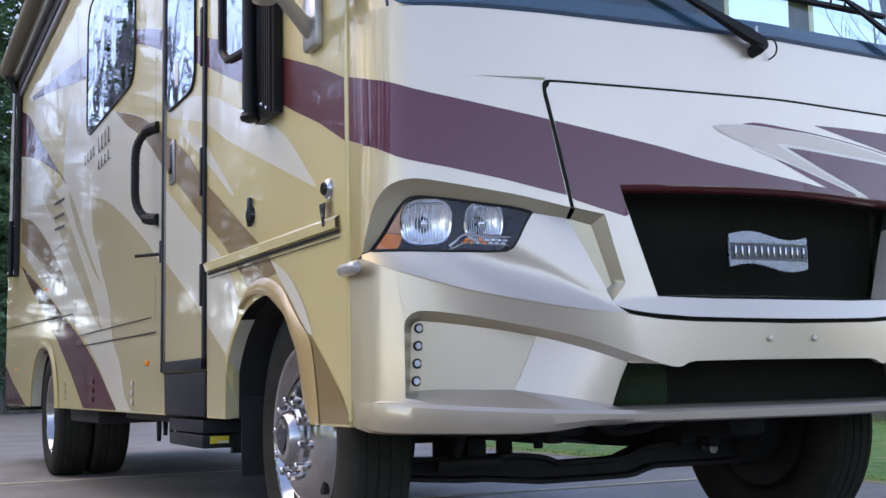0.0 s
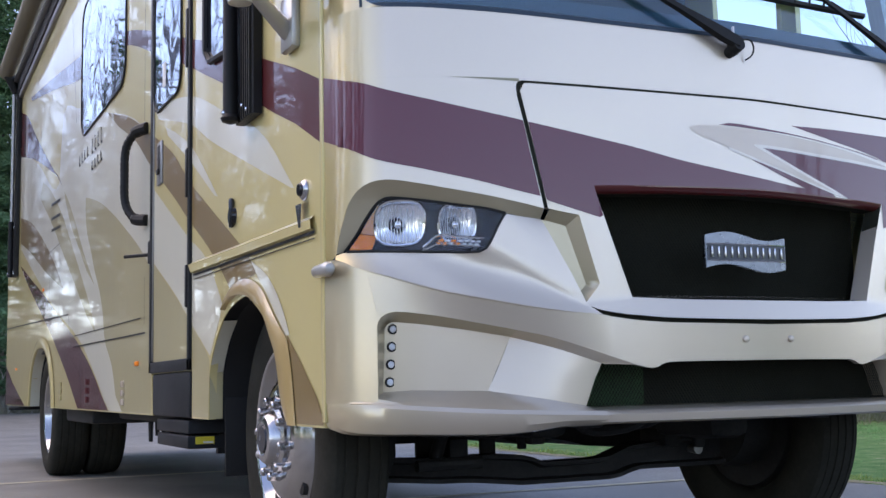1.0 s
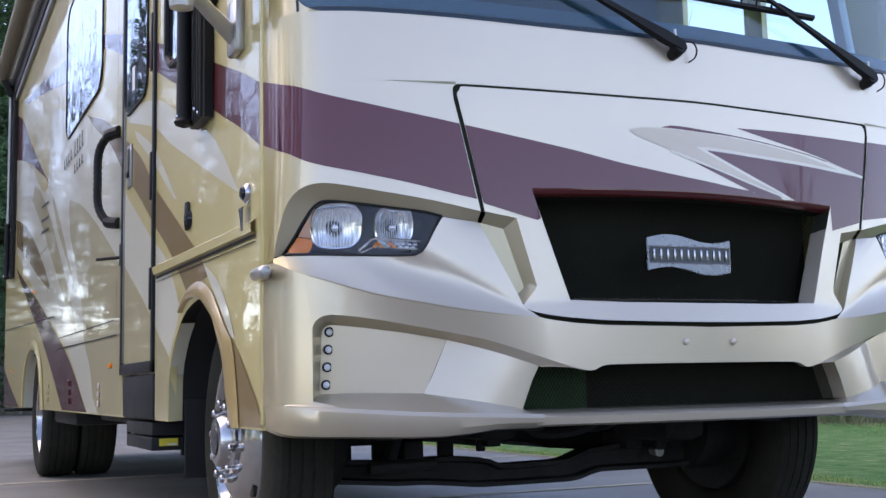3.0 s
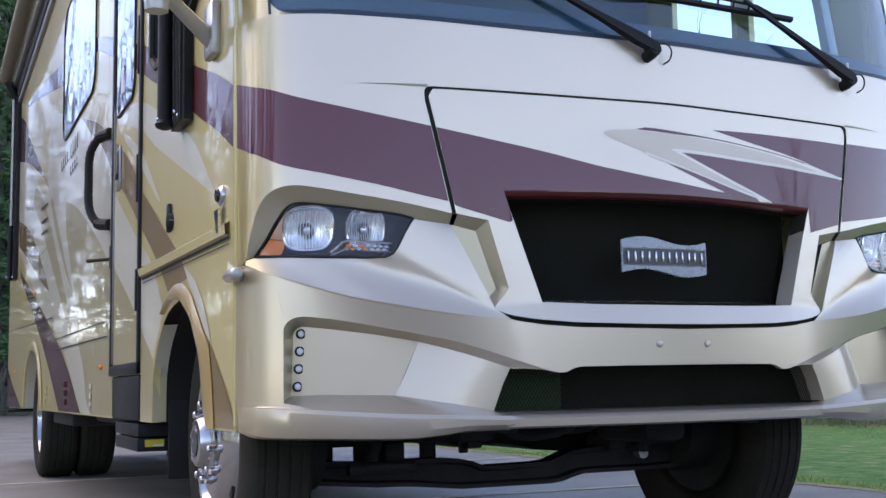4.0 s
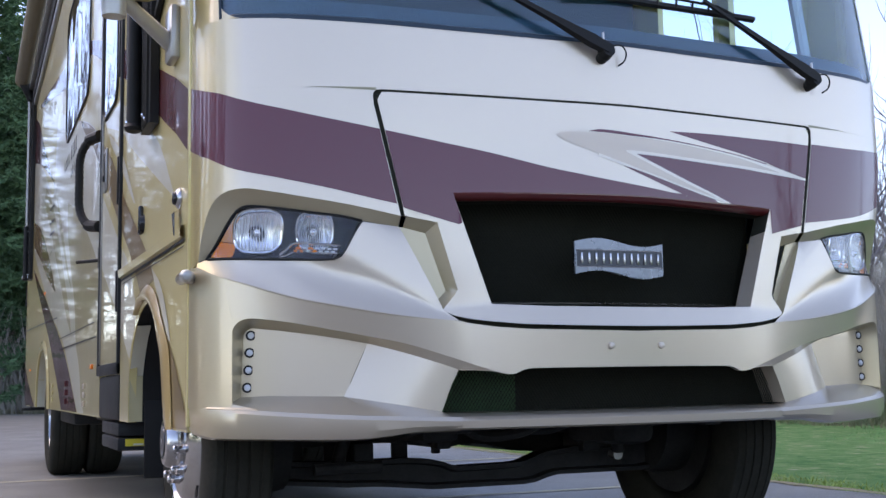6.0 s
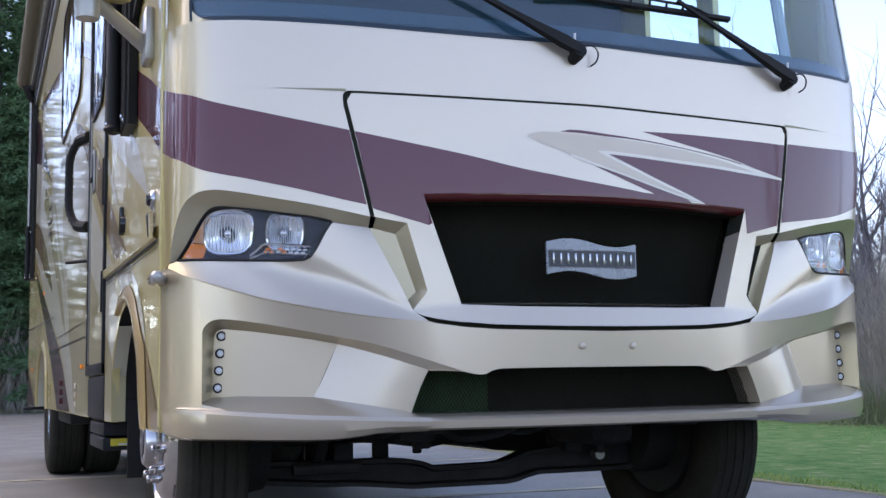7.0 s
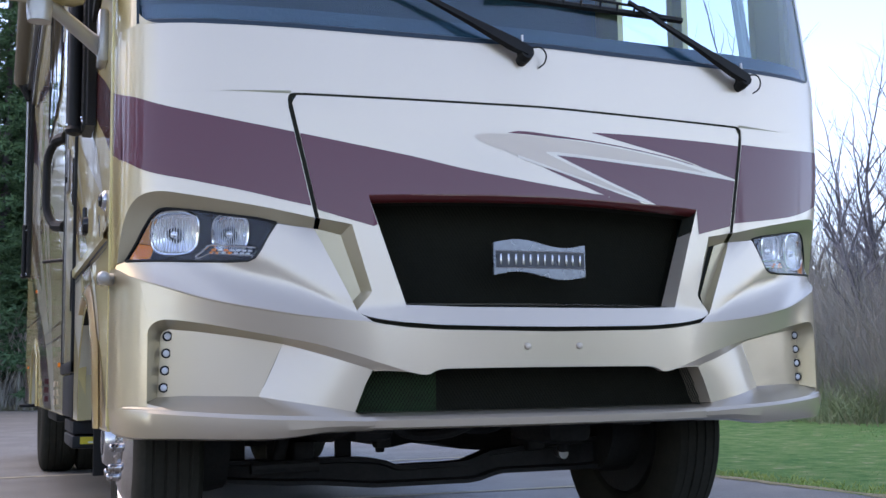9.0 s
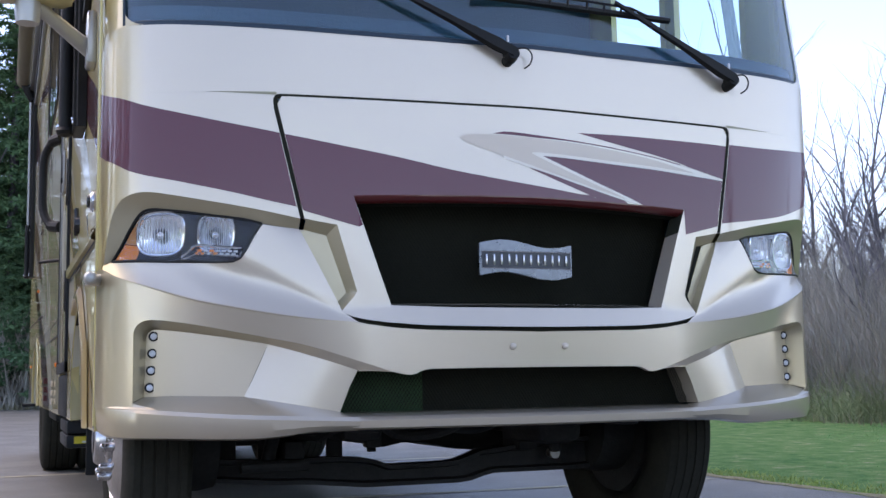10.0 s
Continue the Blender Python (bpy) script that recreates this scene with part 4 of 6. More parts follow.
# ---- body: side walls, roof, back ----
LEN, TOP = 10.35, 3.66
ARCH_F = [(.585, .515), (.625, .57), (.67, .64), (.725, .72), (.78, .79), (.85, .87), (.92, .918), (.985, .943), (1.05, .955), (1.14, .96), (1.24, .95), (1.34, .93), (1.43, .895), (1.53, .83), (1.60, .76), (1.635, .68), (1.645, .515)]
ARCH_R = [(6.42, .515), (6.45, .62), (6.52, .74), (6.62, .84), (6.75, .92), (6.95, .98), (7.2, 1.005), (7.45, .99), (7.65, .94), (7.80, .86), (7.90, .76), (7.96, .65), (7.99, .515)]
for s in (-1, 1):
    bm = bmesh.new()
    out = [(.31, .515)] + ARCH_F + [(1.92, .515), (1.92, .715), (1.935, 2.86), (2.745, 2.86), (2.735, .715), (2.705, .515)] + ARCH_R + [(LEN, .515), (LEN, TOP - .12), (LEN - .1, TOP), (.9, TOP), (.60, 3.5), (.42, 3.2), (.31, 2.74)]
    if s > 0:
        # driver's windows: two openings through the wall
        outer = [(.31, .515)] + ARCH_F + ARCH_R + out[-7:]
        holes = [[(y0, 1.93), (y0, 2.62), (y1, 2.62), (y1, 1.93)] for y0, y1 in ((.50, .98), (1.10, 1.54))]
        loops = [[Vector((SIDE, y, z)) for y, z in lp] for lp in [outer] + holes]
        vs = [bm.verts.new(p) for lp in loops for p in lp]
        for t in tessellate_polygon(loops):
            bm.faces.new([vs[i] for i in t])
        outward(bm, (1, 0, 0))
        returned(bm, (-.03, 0, 0))
        part("side_wall", bm, GOLD, rv)
    else:
        fill_flat(bm, [(-SIDE, y, z) for y, z in out])
        outward(bm, (-1, 0, 0))
        returned(bm, (.03, 0, 0))
        part("side_wall", bm, GOLD, rv, "gold side wall swept with cream, brown and maroon bands")
    # returns of the wheel arches: painted behind the flare, black above
    for arch, d in ((ARCH_F, .055), (ARCH_R, .08)):
        if arch is ARCH_F:
            foot = [(1.636, .70), (1.638, .68), (1.641, .60), (1.643, .517)]
            runs = ((spline([(1.425, .892), (1.525, .827), (1.595, .757), (1.625, .718), (1.636, .70)], 12), CREAM), (foot, TAN), (arch[:13] + [(1.425, .892)], BLACK))
        else:
            runs = ((arch, CREAM),)
        for pts, mat in runs:
            bm = bmesh.new()
            sheet(bm, [[(s * (SIDE - .002), 1.115 + (y - 1.115) * .994 if arch is ARCH_F else y, .5 + (z - .5) * .994) for y, z in pts], [(s * (SIDE - d), y, z) for y, z in pts]])
            part("arch_return", bm, mat, rv)
        bm = bmesh.new()
        sheet(bm, [[(s * (SIDE - d), y, z) for y, z in arch], [(s * .55, y, z) for y, z in arch]])
        sheet(bm, [[(s * .55, y, z) for y, z in arch], [(s * .55, y, .95) for y, z in arch]])
        part("wheel_well", bm, FLAP, rv)
bm = bmesh.new()
cubo(bm, (-SIDE + .02, .9, TOP - .02), (SIDE - .02, LEN, TOP + .04), .02)
cubo(bm, (-SIDE + .02, LEN - .03, .5), (SIDE - .02, LEN, TOP))
part("roof_and_back", bm, CREAM, rv)
bm = bmesh.new()
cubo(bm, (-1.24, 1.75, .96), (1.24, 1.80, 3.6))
part("cab_partition", bm, CAB_BLUE, rv)
bm = bmesh.new()
for y0, y1 in ((1.68, 6.4), (8.02, LEN)):
    cubo(bm, (-SIDE + .04, y0, .56), (SIDE - .04, y1, .62))
cubo(bm, (-SIDE + .04, .3, .96), (SIDE - .04, LEN, 1.0))
cubo(bm, (-.55, .22, .60), (.55, 8.2, .66))
part("underfloor", bm, BLACK, rv)

# seam moulding between cap and wall
for s in (-1, 1):
    bm = bmesh.new()
    cubo(bm, (s * SIDE - .006, .292, .53), (s * SIDE + .006, .318, 2.7), .004)
    part("seam_moulding", bm, GOLD, rv)

# ---- paint on the passenger side ----
def band(up, lo, n=24):
    return spline(up, n) + spline(lo, n)[::-1]


# behind the door: a cream field, a tan leaf and slivers, brown and maroon sweeps
decal_on_side("stripe", spline([(9.27, 3.11), (7.6, 2.62), (6.29, 2.21), (6.05, 2.74), (5.2, 2.58), (4.06, 2.294), (3.31, 2.10), (2.75, 1.88)], 30) + [(2.75, .522), (3.574, .522), (3.92, .522)] + spline([(4.139, .608), (4.538, .783), (5.1, .983), (6.483, 1.30), (9.075, 2.052)], 20), CREAM, 1, "cream field")
decal_on_side("stripe", spline([(4.882, 1.91), (4.311, 1.788), (3.847, 1.648), (3.436, 1.505), (3.111, 1.382), (2.868, 1.274), (2.75, 1.215)], 22) + [(2.75, .523), (3.512, .523)] + spline([(3.707, .608), (3.832, .773), (4.087, .938), (4.172, 1.109), (4.314, 1.256), (4.48, 1.376), (4.657, 1.539), (4.818, 1.668), (4.897, 1.829)], 26), TAN, 2, "tan leaf")
decal_on_side("stripe", spline([(5.95, 2.12), (5.756, 2.039), (5.29, 1.769), (4.918, 1.531), (4.474, 1.288)], 16) + spline([(4.797, 1.407), (5.154, 1.596), (5.546, 1.803), (5.85, 2.02)], 14), TAN, 2, "tan sliver")
decal_on_side("stripe", spline([(7.3, 2.42), (6.778, 2.27), (6.026, 1.953), (5.534, 1.681), (5.02, 1.391), (4.628, 1.158), (4.413, .987)], 24) + spline([(4.774, 1.113), (5.251, 1.336), (5.936, 1.645), (6.572, 1.941), (7.5, 2.313)], 18), TAN, 2, "tan stripe")
decal_on_side("stripe", spline([(9.134, 2.371), (8.082, 2.17), (7.069, 1.866), (6.374, 1.606), (5.908, 1.391)], 18) + spline([(6.143, 1.433), (7.036, 1.627), (8.036, 1.88), (9.086, 2.109)], 16), BROWN, 3, "bronze brown band")
decal_on_side("stripe", spline([(9.043, 1.88), (8.219, 1.691), (6.83, 1.378), (6.175, 1.215), (5.597, 1.075), (5.1, .945), (4.538, .765), (4.139, .600), (3.94, .524)], 24) + [(5.12, .524)] + spline([(5.705, .769), (6.462, 1.044), (7.164, 1.262), (8.435, 1.658)], 16), MAROON_SIDE, 3, "maroon sweep")
# one brown band from behind the door to the arch
decal_on_side("stripe", band([(4.061, 2.294), (3.311, 2.093), (2.798, 1.902), (2.293, 1.704), (1.969, 1.518), (1.631, 1.358), (1.32, 1.215), (1.112, 1.117), (.97, 1.03)], [(3.704, 2.134), (3.16, 1.932), (2.793, 1.738), (2.29, 1.508), (1.968, 1.347), (1.716, 1.231), (1.55, 1.144), (1.396, 1.052), (1.32, 1.0)], 28), BROWN, 5, "bronze brown band")
# below it a gold edge, a cream field and a tan foot
decal_on_side("stripe", spline([(2.74, 1.745), (2.29, 1.515), (1.968, 1.355), (1.716, 1.24), (1.45, 1.08)], 16) + spline([(1.434, .96), (1.60, 1.10), (1.75, 1.19), (1.968, 1.27), (2.30, 1.42), (2.74, 1.62)], 16), GOLD, 3, "gold edge")
decal_on_side("stripe", spline([(2.74, 1.62), (2.30, 1.42), (1.968, 1.27), (1.75, 1.19), (1.60, 1.10), (1.434, .95)], 16) + spline([(1.50, .88), (1.567, .825), (1.632, .76), (1.70, .80), (1.94, .91), (2.18, 1.03), (2.62, 1.21), (2.74, 1.26)], 18), CREAM, 2, "cream band")
decal_on_side("stripe", [(2.74, 1.26), (2.62, 1.205), (2.18, 1.025), (1.94, .905), (1.70, .795), (1.632, .75), (1.645, .522), (1.91, .522), (1.91, .712), (2.74, .712)], TAN, 2, "tan foot")
# round the arch: a bronze wedge and a cream sliver
decal_on_side("stripe", [(.645, .800), (.50, .700), (.362, .598), (.315, .535), (.315, .522), (.565, .522), (.582, .607), (.605, .694)], BROWN, 6, "bronze brown wedge")
decal_on_side("stripe", spline([(1.06, 1.09), (1.029, 1.073), (.862, 1.011), (.748, .936), (.667, .857), (.621, .797)], 16) + spline([(.66, .80), (.76, .87), (.86, .945), (.96, 1.01)], 12), CREAM, 6, "cream sliver")
decal_on_side("stripe", spline([(2.74, 2.02), (1.94, 1.885), (1.39, 1.69), (.91, 1.505), (.57, 1.26)], 20) + spline([(.60, 1.265), (1.04, 1.42), (1.63, 1.63), (1.94, 1.76), (2.6, 1.93)], 20), CREAM, 2, "cream wedge")
decal_on_side("stripe", spline([(2.45, 1.86), (2.19, 1.77), (1.90, 1.645), (1.50, 1.38)], 14) + spline([(1.55, 1.39), (1.94, 1.595), (2.40, 1.81)], 12), CREAM, 4, "cream sliver")
decal_on_side("stripe", band([(.318, 1.548), (.57, 1.652), (.91, 1.772), (1.55, 2.01), (1.95, 2.142), (2.71, 2.40), (3.49, 2.63), (4.6, 2.86), (5.6, 3.02), (7.09, 3.24), (8.4, 3.42)], [(.318, 1.355), (.52, 1.45), (.79, 1.555), (.97, 1.63), (1.39, 1.80), (1.63, 1.89), (1.94, 2.012), (2.77, 2.31), (3.48, 2.545), (4.6, 2.72), (5.26, 2.80), (6.55, 3.05), (8.27, 3.36)], 34), MAROON_SIDE, 5, "maroon band")
decal_on_side("stripe", [(LEN - .02, .92), (9.6, .74), (8.46, .52), (LEN - .02, .52)], MAROON_SIDE, 4, "maroon field")
decal_on_side("stripe", spline([(9.36, 3.5), (8.6, 3.28), (7.9, 2.95), (6.05, 2.18)], 16) + spline([(6.3, 2.30), (8.0, 2.75), (9.2, 3.0)], 12), MAROON_SIDE, 4, "maroon wedge")

# flares of the wheel arches
def flare(inner, outer, mat):
    bm = bmesh.new()
    n = 30
    a = [(-SIDE - .014, y, z) for y, z in spline(inner, n)]
    c = [(-SIDE - .0055, y, z) for y, z in spline(outer, n)]
    m = [(-SIDE - .0195, y1 * .78 + y2 * .22, z1 * .78 + z2 * .22) for (_, y1, z1), (_, y2, z2) in zip(a, c)]
    m2 = [(-SIDE - .0165, y1 * .4 + y2 * .6, z1 * .4 + z2 * .6) for (_, y1, z1), (_, y2, z2) in zip(a, c)]
    i = [(-SIDE + .05, y, z) for _, y, z in a]
    sheet(bm, [i, a, m, m2, c])
    part("arch_flare", outward(bm, (-1, 0, 0)), mat, rv, "bulging bronze wheel arch flare", sharp=60)


flare([(.612, .518), (.648, .545), (.69, .607), (.715, .679), (.752, .752), (.808, .81), (.865, .869), (.955, .914), (1.05, .952), (1.149, .968), (1.253, .970), (1.347, .952), (1.40, .928)], [(.561, .516), (.579, .607), (.602, .694), (.642, .784), (.722, .833), (.823, .904), (.923, .973), (1.095, 1.02), (1.274, 1.013), (1.362, .981), (1.412, .935)], BRONZE)
flare(ARCH_R, [(6.28, .515), (6.32, .64), (6.40, .78), (6.52, .90), (6.70, 1.0), (6.92, 1.06), (7.2, 1.085), (7.48, 1.07), (7.72, 1.01), (7.90, .91), (8.01, .79), (8.08, .66), (8.12, .515)], GOLD)

# ribs and compartment lines
def rib(name, p0, p1, q0, q1, proud, mat):
    bm = bmesh.new()
    rows = [[(-SIDE - .001, *p0), (-SIDE - .001, *p1)], [(-SIDE - proud, p0[0], p0[1] - .012), (-SIDE - proud, p1[0], p1[1] - .012)], [(-SIDE - proud, q0[0], q0[1] + .004), (-SIDE - proud, q1[0], q1[1] + .004)], [(-SIDE - .001, *q0), (-SIDE - .001, *q1)]]
    sheet(bm, rows)
    part(name, outward(bm, (-1, 0, 0)), mat, rv)


def groove(pts, w=.005):
    bm = bmesh.new()
    for a, b in zip(pts, pts[1:]):
        d = Vector((0, b[0] - a[0], b[1] - a[1])).normalized()
        up = Vector((1, 0, 0)).cross(d) * w / 2
        p, q = Vector((-SIDE - .0052, *a)), Vector((-SIDE - .0052, *b))
        bm.faces.new([bm.verts.new(v) for v in (p + up, q + up, q - up, p - up)])
    part("panel_gap", outward(bm, (-1, 0, 0)), BLACK, rv)


rib("rib", (.38, 1.145), (1.93, 1.165), (.375, 1.100), (1.89, 1.115), .016, GOLD)
groove([(.37, 1.094), (1.89, 1.108)], .010)
groove([(.37, 1.075), (1.87, 1.090)], .004)
groove([(2.883, .917), (5.336, .939)], .008)
groove([(2.99, .996), (5.343, 1.013)], .006)
groove([(5.46, .95), (5.60, 1.18), (8.2, 1.26), (LEN - .05, 1.32)], .010)
groove([(2.90, .963), (2.905, 1.193)], .006)
groove([(5.62, 3.4), (5.334, 2.514)], .008)
groove([(2.93, 2.9), (2.93, 1.99)], .006)
groove([(5.02, .52), (5.02, .95)], .006)
groove([(6.7, 1.25), (6.7, 1.75), (6.1, 1.75), (6.1, 1.22)], .006)
for y0, z0 in ((6.13, 2.09), (6.12, 1.975), (6.10, 1.88)):
    groove([(y0, z0), (y0 + .53, z0 + .035)], .022)

# ---- entry door ----
door = new("entry_door")
door.parent = rv
bm = bmesh.new()
cubo(bm, (-SIDE, 1.975, .77), (-SIDE + .03, 2.70, 2.84))
part("panel", bm, GOLD, door)
bm = bmesh.new()
for y0, y1, z0, z1 in ((1.925, 1.965, .715, 2.86), (2.70, 2.745, .715, 2.86), (1.925, 2.745, .715, .765)):
    cubo(bm, (-SIDE - .014, y0, z0), (-SIDE + .02, y1, z1), .004)
part("frame", bm, GREY, door, "dark grey door frame")
bm = bmesh.new()
for y in (1.962, 2.703):
    cubo(bm, (-SIDE - .010, y - .006, .77), (-SIDE, y + .006, 2.84), .002)
part("weather_strip", bm, SILVER, door)


def pane(name, pts, parent, proud=.006, rim=.012):
    """A bonded dark pane with a thin black rim."""
    w = new(name)
    w.parent = parent
    bm = bmesh.new()
    fill_flat(bm, [(-SIDE - proud, y, z) for y, z in pts])
    outward(bm, (-1, 0, 0))
    returned(bm, (.02, 0, 0))
    part("pane", bm, TINTED, w, "dark tinted pane reflecting trees")
    bm = bmesh.new()
    pipe(bm, [(-SIDE - proud, y, z) for y, z in pts] + [(-SIDE - proud, *pts[0])], rim / 2, 6)
    part("rim", bm, BLACK, w)
    return w


def cut_corners(y0, y1, z0, z1, r):
    pts = []
    for cy, cz, a0 in ((y1 - r, z1 - r, 0), (y0 + r, z1 - r, 90), (y0 + r, z0 + r, 180), (y1 - r, z0 + r, 270)):
        pts += [(cy + r * math.cos(radians(a0 + 15 * k)), cz + r * math.sin(radians(a0 + 15 * k))) for k in range(7)]
    return pts


pane("door_window", cut_corners(2.12, 2.69, 1.965, 2.76, .10), door)
pane("side_window", cut_corners(3.47, 5.10, 2.34, 3.25, .16), rv)
pane("cab_window", [(1.655, 2.75), (1.655, 2.02), (1.63, 1.975), (1.56, 1.95), (1.10, 1.905), (.70, 2.08), (.46, 2.35), (.45, 2.75)], rv)
bm = bmesh.new()
pipe(bm, [(-SIDE - .012, 1.66, 2.7), (-SIDE - .012, 1.66, 2.0), (-SIDE - .012, 1.58, 1.94), (-SIDE - .012, 1.08, 1.885), (-SIDE - .012, .68, 2.06), (-SIDE - .012, .43, 2.34)], .014, 6)
part("cab_window_trim", bm, BLACK, rv)
bm = bmesh.new()
f = bm.faces.new([bm.verts.new((-SIDE - .0075, y, z)) for y, z in ((2.50, 2.06), (2.43, 2.055), (2.43, 2.17), (2.50, 2.175))])
part("window_sticker", outward(bm, (-1, 0, 0)), LABEL, door)
# latch, grab handle, stay
bm = bmesh.new()
cubo(bm, (-SIDE - .012, 2.50, 1.60), (-SIDE, 2.60, 1.81), .006)
latch = part("latch_plate", bm, SILVER, door)
bm = bmesh.new()
cubo(bm, (-SIDE - .014, 2.525, 1.66), (-SIDE - .010, 2.575, 1.79), .002)
cubo(bm, (-SIDE - .022, 2.53, 1.65), (-SIDE - .010, 2.57, 1.675), .003)
part("paddle", bm, BLACK, latch)
bm = bmesh.new()
pts = spline([(-SIDE - .004, 2.86, 1.945), (-SIDE - .05, 2.93, 1.93), (-SIDE - .085, 2.99, 1.86), (-SIDE - .09, 3.0, 1.71), (-SIDE - .085, 2.99, 1.57), (-SIDE - .05, 2.93, 1.49), (-SIDE - .004, 2.86, 1.475)], 48)
pipe(bm, pts, [.030 if k < 7 or k > 40 else .020 + .003 * (k % 2) for k in range(48)], 10)
part("grab_handle", bm, BLACK, rv, "black ribbed grab handle")
bm = bmesh.new()
cubo(bm, (-SIDE - .012, 2.755, 1.25), (-SIDE, 2.80, 1.36), .004)
rod(bm, (-SIDE - .006, 2.80, 1.295), (-SIDE - .10, 2.92, 1.295), .009, .009, 10)
part("door_stay", bm, BLACK, rv)
for z0, z1 in ((2.02, 2.28), (1.45, 1.66), (.98, 1.16)):
    bm = bmesh.new()
    cubo(bm, (-SIDE - .020, 1.952, z0), (-SIDE - .008, 1.982, z1), .004)
    part("hinge", bm, BLACK, door)
# step well and folding step
bm = bmesh.new()
cubo(bm, (-SIDE - .004, 1.955, .515), (-SIDE + .02, 2.70, .71), .012)
part("step_well_cover", bm, GREY, rv, "dark grey plastic step cover")
step = new("entry_step")
step.parent = rv
bm = bmesh.new()
cubo(bm, (-SIDE + .006, 2.012, .447), (-.85, 2.64, .503), .006)
part("housing", bm, GREY, step)
bm = bmesh.new()
cubo(bm, (-SIDE + .004, 2.014, .384), (-.85, 2.62, .440), .008)
part("tread", bm, GREY, step)
bm = bmesh.new()
cubo(bm, (-1.238, 2.008, .404), (-1.158, 2.013, .435))
part("caution_label", bm, YELLOW, step, "yellow and white caution label")
bm = bmesh.new()
cubo(bm, (-1.205, 2.005, .407), (-1.163, 2.009, .415))
part("label_stripe", bm, LABEL, step)
bm = bmesh.new()
cubo(bm, (-1.14, 2.018, .36), (-.80, 2.05, .445))
part("bracket", bm, BLACK, step)

# locks, hinges, small side lamps, lettering as plain bars
bm = bmesh.new()
bmesh.ops.create_uvsphere(bm, u_segments=20, v_segments=10, radius=.034, matrix=Matrix.Translation((-SIDE - .002, .462, 1.235)) @ Matrix.Diagonal((.55, 1, 1, 1)))
part("marker_lamp", bm, DULL, rv, "round chrome fitting")
bm = bmesh.new()
rod(bm, (-SIDE - .018, .462, 1.235), (-SIDE - .024, .462, 1.235), .022, .018, 18)
part("marker_lamp_cap", bm, GLOSSBLACK, rv)
bm = bmesh.new()
sheet(bm, [[(-SIDE - .004, .435, 1.198), (-SIDE - .004, .50, 1.198)], [(-SIDE - .022, .437, 1.190), (-SIDE - .022, .497, 1.190)], [(-SIDE - .018, .462, 1.120), (-SIDE - .018, .482, 1.120)], [(-SIDE - .002, .464, 1.110), (-SIDE - .002, .48, 1.110)]])
part("lock_shield", outward(bm, (-1, 0, 0)), DULL, rv)
bm = bmesh.new()
rod(bm, (-SIDE, 1.27, 1.268), (-SIDE - .018, 1.27, 1.268), .035, .030, 18)
cubo(bm, (-SIDE - .020, 1.258, 1.225), (-SIDE - .002, 1.282, 1.335), .006)
part("latch", bm, GLOSSBLACK, rv)
for y, z0, z1 in ((3.47, .555, .70), (4.735, .56, .73), (5.94, .57, .72)):
    bm = bmesh.new()
    for k in range(3):
        cubo(bm, (-SIDE - .014, y - .03, z0 + (z1 - z0) * k / 3 + .004), (-SIDE - .002, y + .03, z0 + (z1 - z0) * (k + .75) / 3), .004)
    part("compartment_hinge", bm, SAND if y == 3.47 else MAROON_SIDE if y == 4.735 else TAN, rv)
for y, z in ((9.26, .87), (3.09, .77), (7.12, 1.48)):
    bm = bmesh.new()
    cubo(bm, (-SIDE - .010, y - .04, z - .012), (-SIDE, y + .04, z + .012), .004)
    part("side_reflector", bm, AMBER, rv, "small amber side reflector")
for y0, y1, z, w in ((4.75, 5.20, 2.20, .07), (4.16, 4.66, 2.20, .10), (4.20, 4.66, 2.07, .06)):
    k = 0
    y = y1
    while y > y0 + .05:
        bm = bmesh.new()
        cubo(bm, (-SIDE - .007, y - .05, z - w / 2), (-SIDE - .005, y - .035, z + w / 2), .0)
        cubo(bm, (-SIDE - .007, y - .085, z - w / 2), (-SIDE - .005, y - .035, z - w / 2 + .012), .0)
        part("lettering_bar", bm, GREY, rv)
        y -= .115
# knob on the cap's corner
bm = bmesh.new()
pipe(bm, [(-SIDE + .005, .27, .966), (-SIDE - .02, .240, .966), (-SIDE - .026, .21, .966), (-SIDE - .028, .186, .966), (-SIDE - .028, .178, .966), (-SIDE - .028, .174, .966)], [.018, .020, .020, .018, .013, .004], 14)
pipe(bm, [(-SIDE - .010, .335, .966), (-SIDE - .022, .30, .966), (-SIDE - .026, .21, .966)], [.012, .019, .0195], 14)
part("corner_stop", bm, ARM, rv, "rounded pearl stop on the corner")

# ---- mirror ----
for s in (-1, 1):
    mir = new("mirror")
    mir.parent = rv
    bm = bmesh.new()
    cubo(bm, (s * 1.272, .50, 1.70), (s * 1.305, .62, 1.88), .012)
    part("foot", bm, ARM, mir)
    if s > 0:
        continue
    bm = bmesh.new()
    pipe(bm, [(s * 1.29, .565, 1.76), (s * 1.34, .53, 1.785), (s * 1.42, .475, 1.83), (s * 1.49, .43, 1.87)], [.030, .026, .023, .027], 12)
    pipe(bm, [(s * 1.49, .43, 1.79), (s * 1.49, .43, 1.83), (s * 1.49, .43, 1.90)], [.036, .040, .038], 16)
    part("arm", bm, ARM, mir)
    bm = bmesh.new()
    cubo(bm, (s * 1.345, .36, 1.858), (s * 1.66, .50, 2.35), .04)
    part("head", bm, TAN, mir)

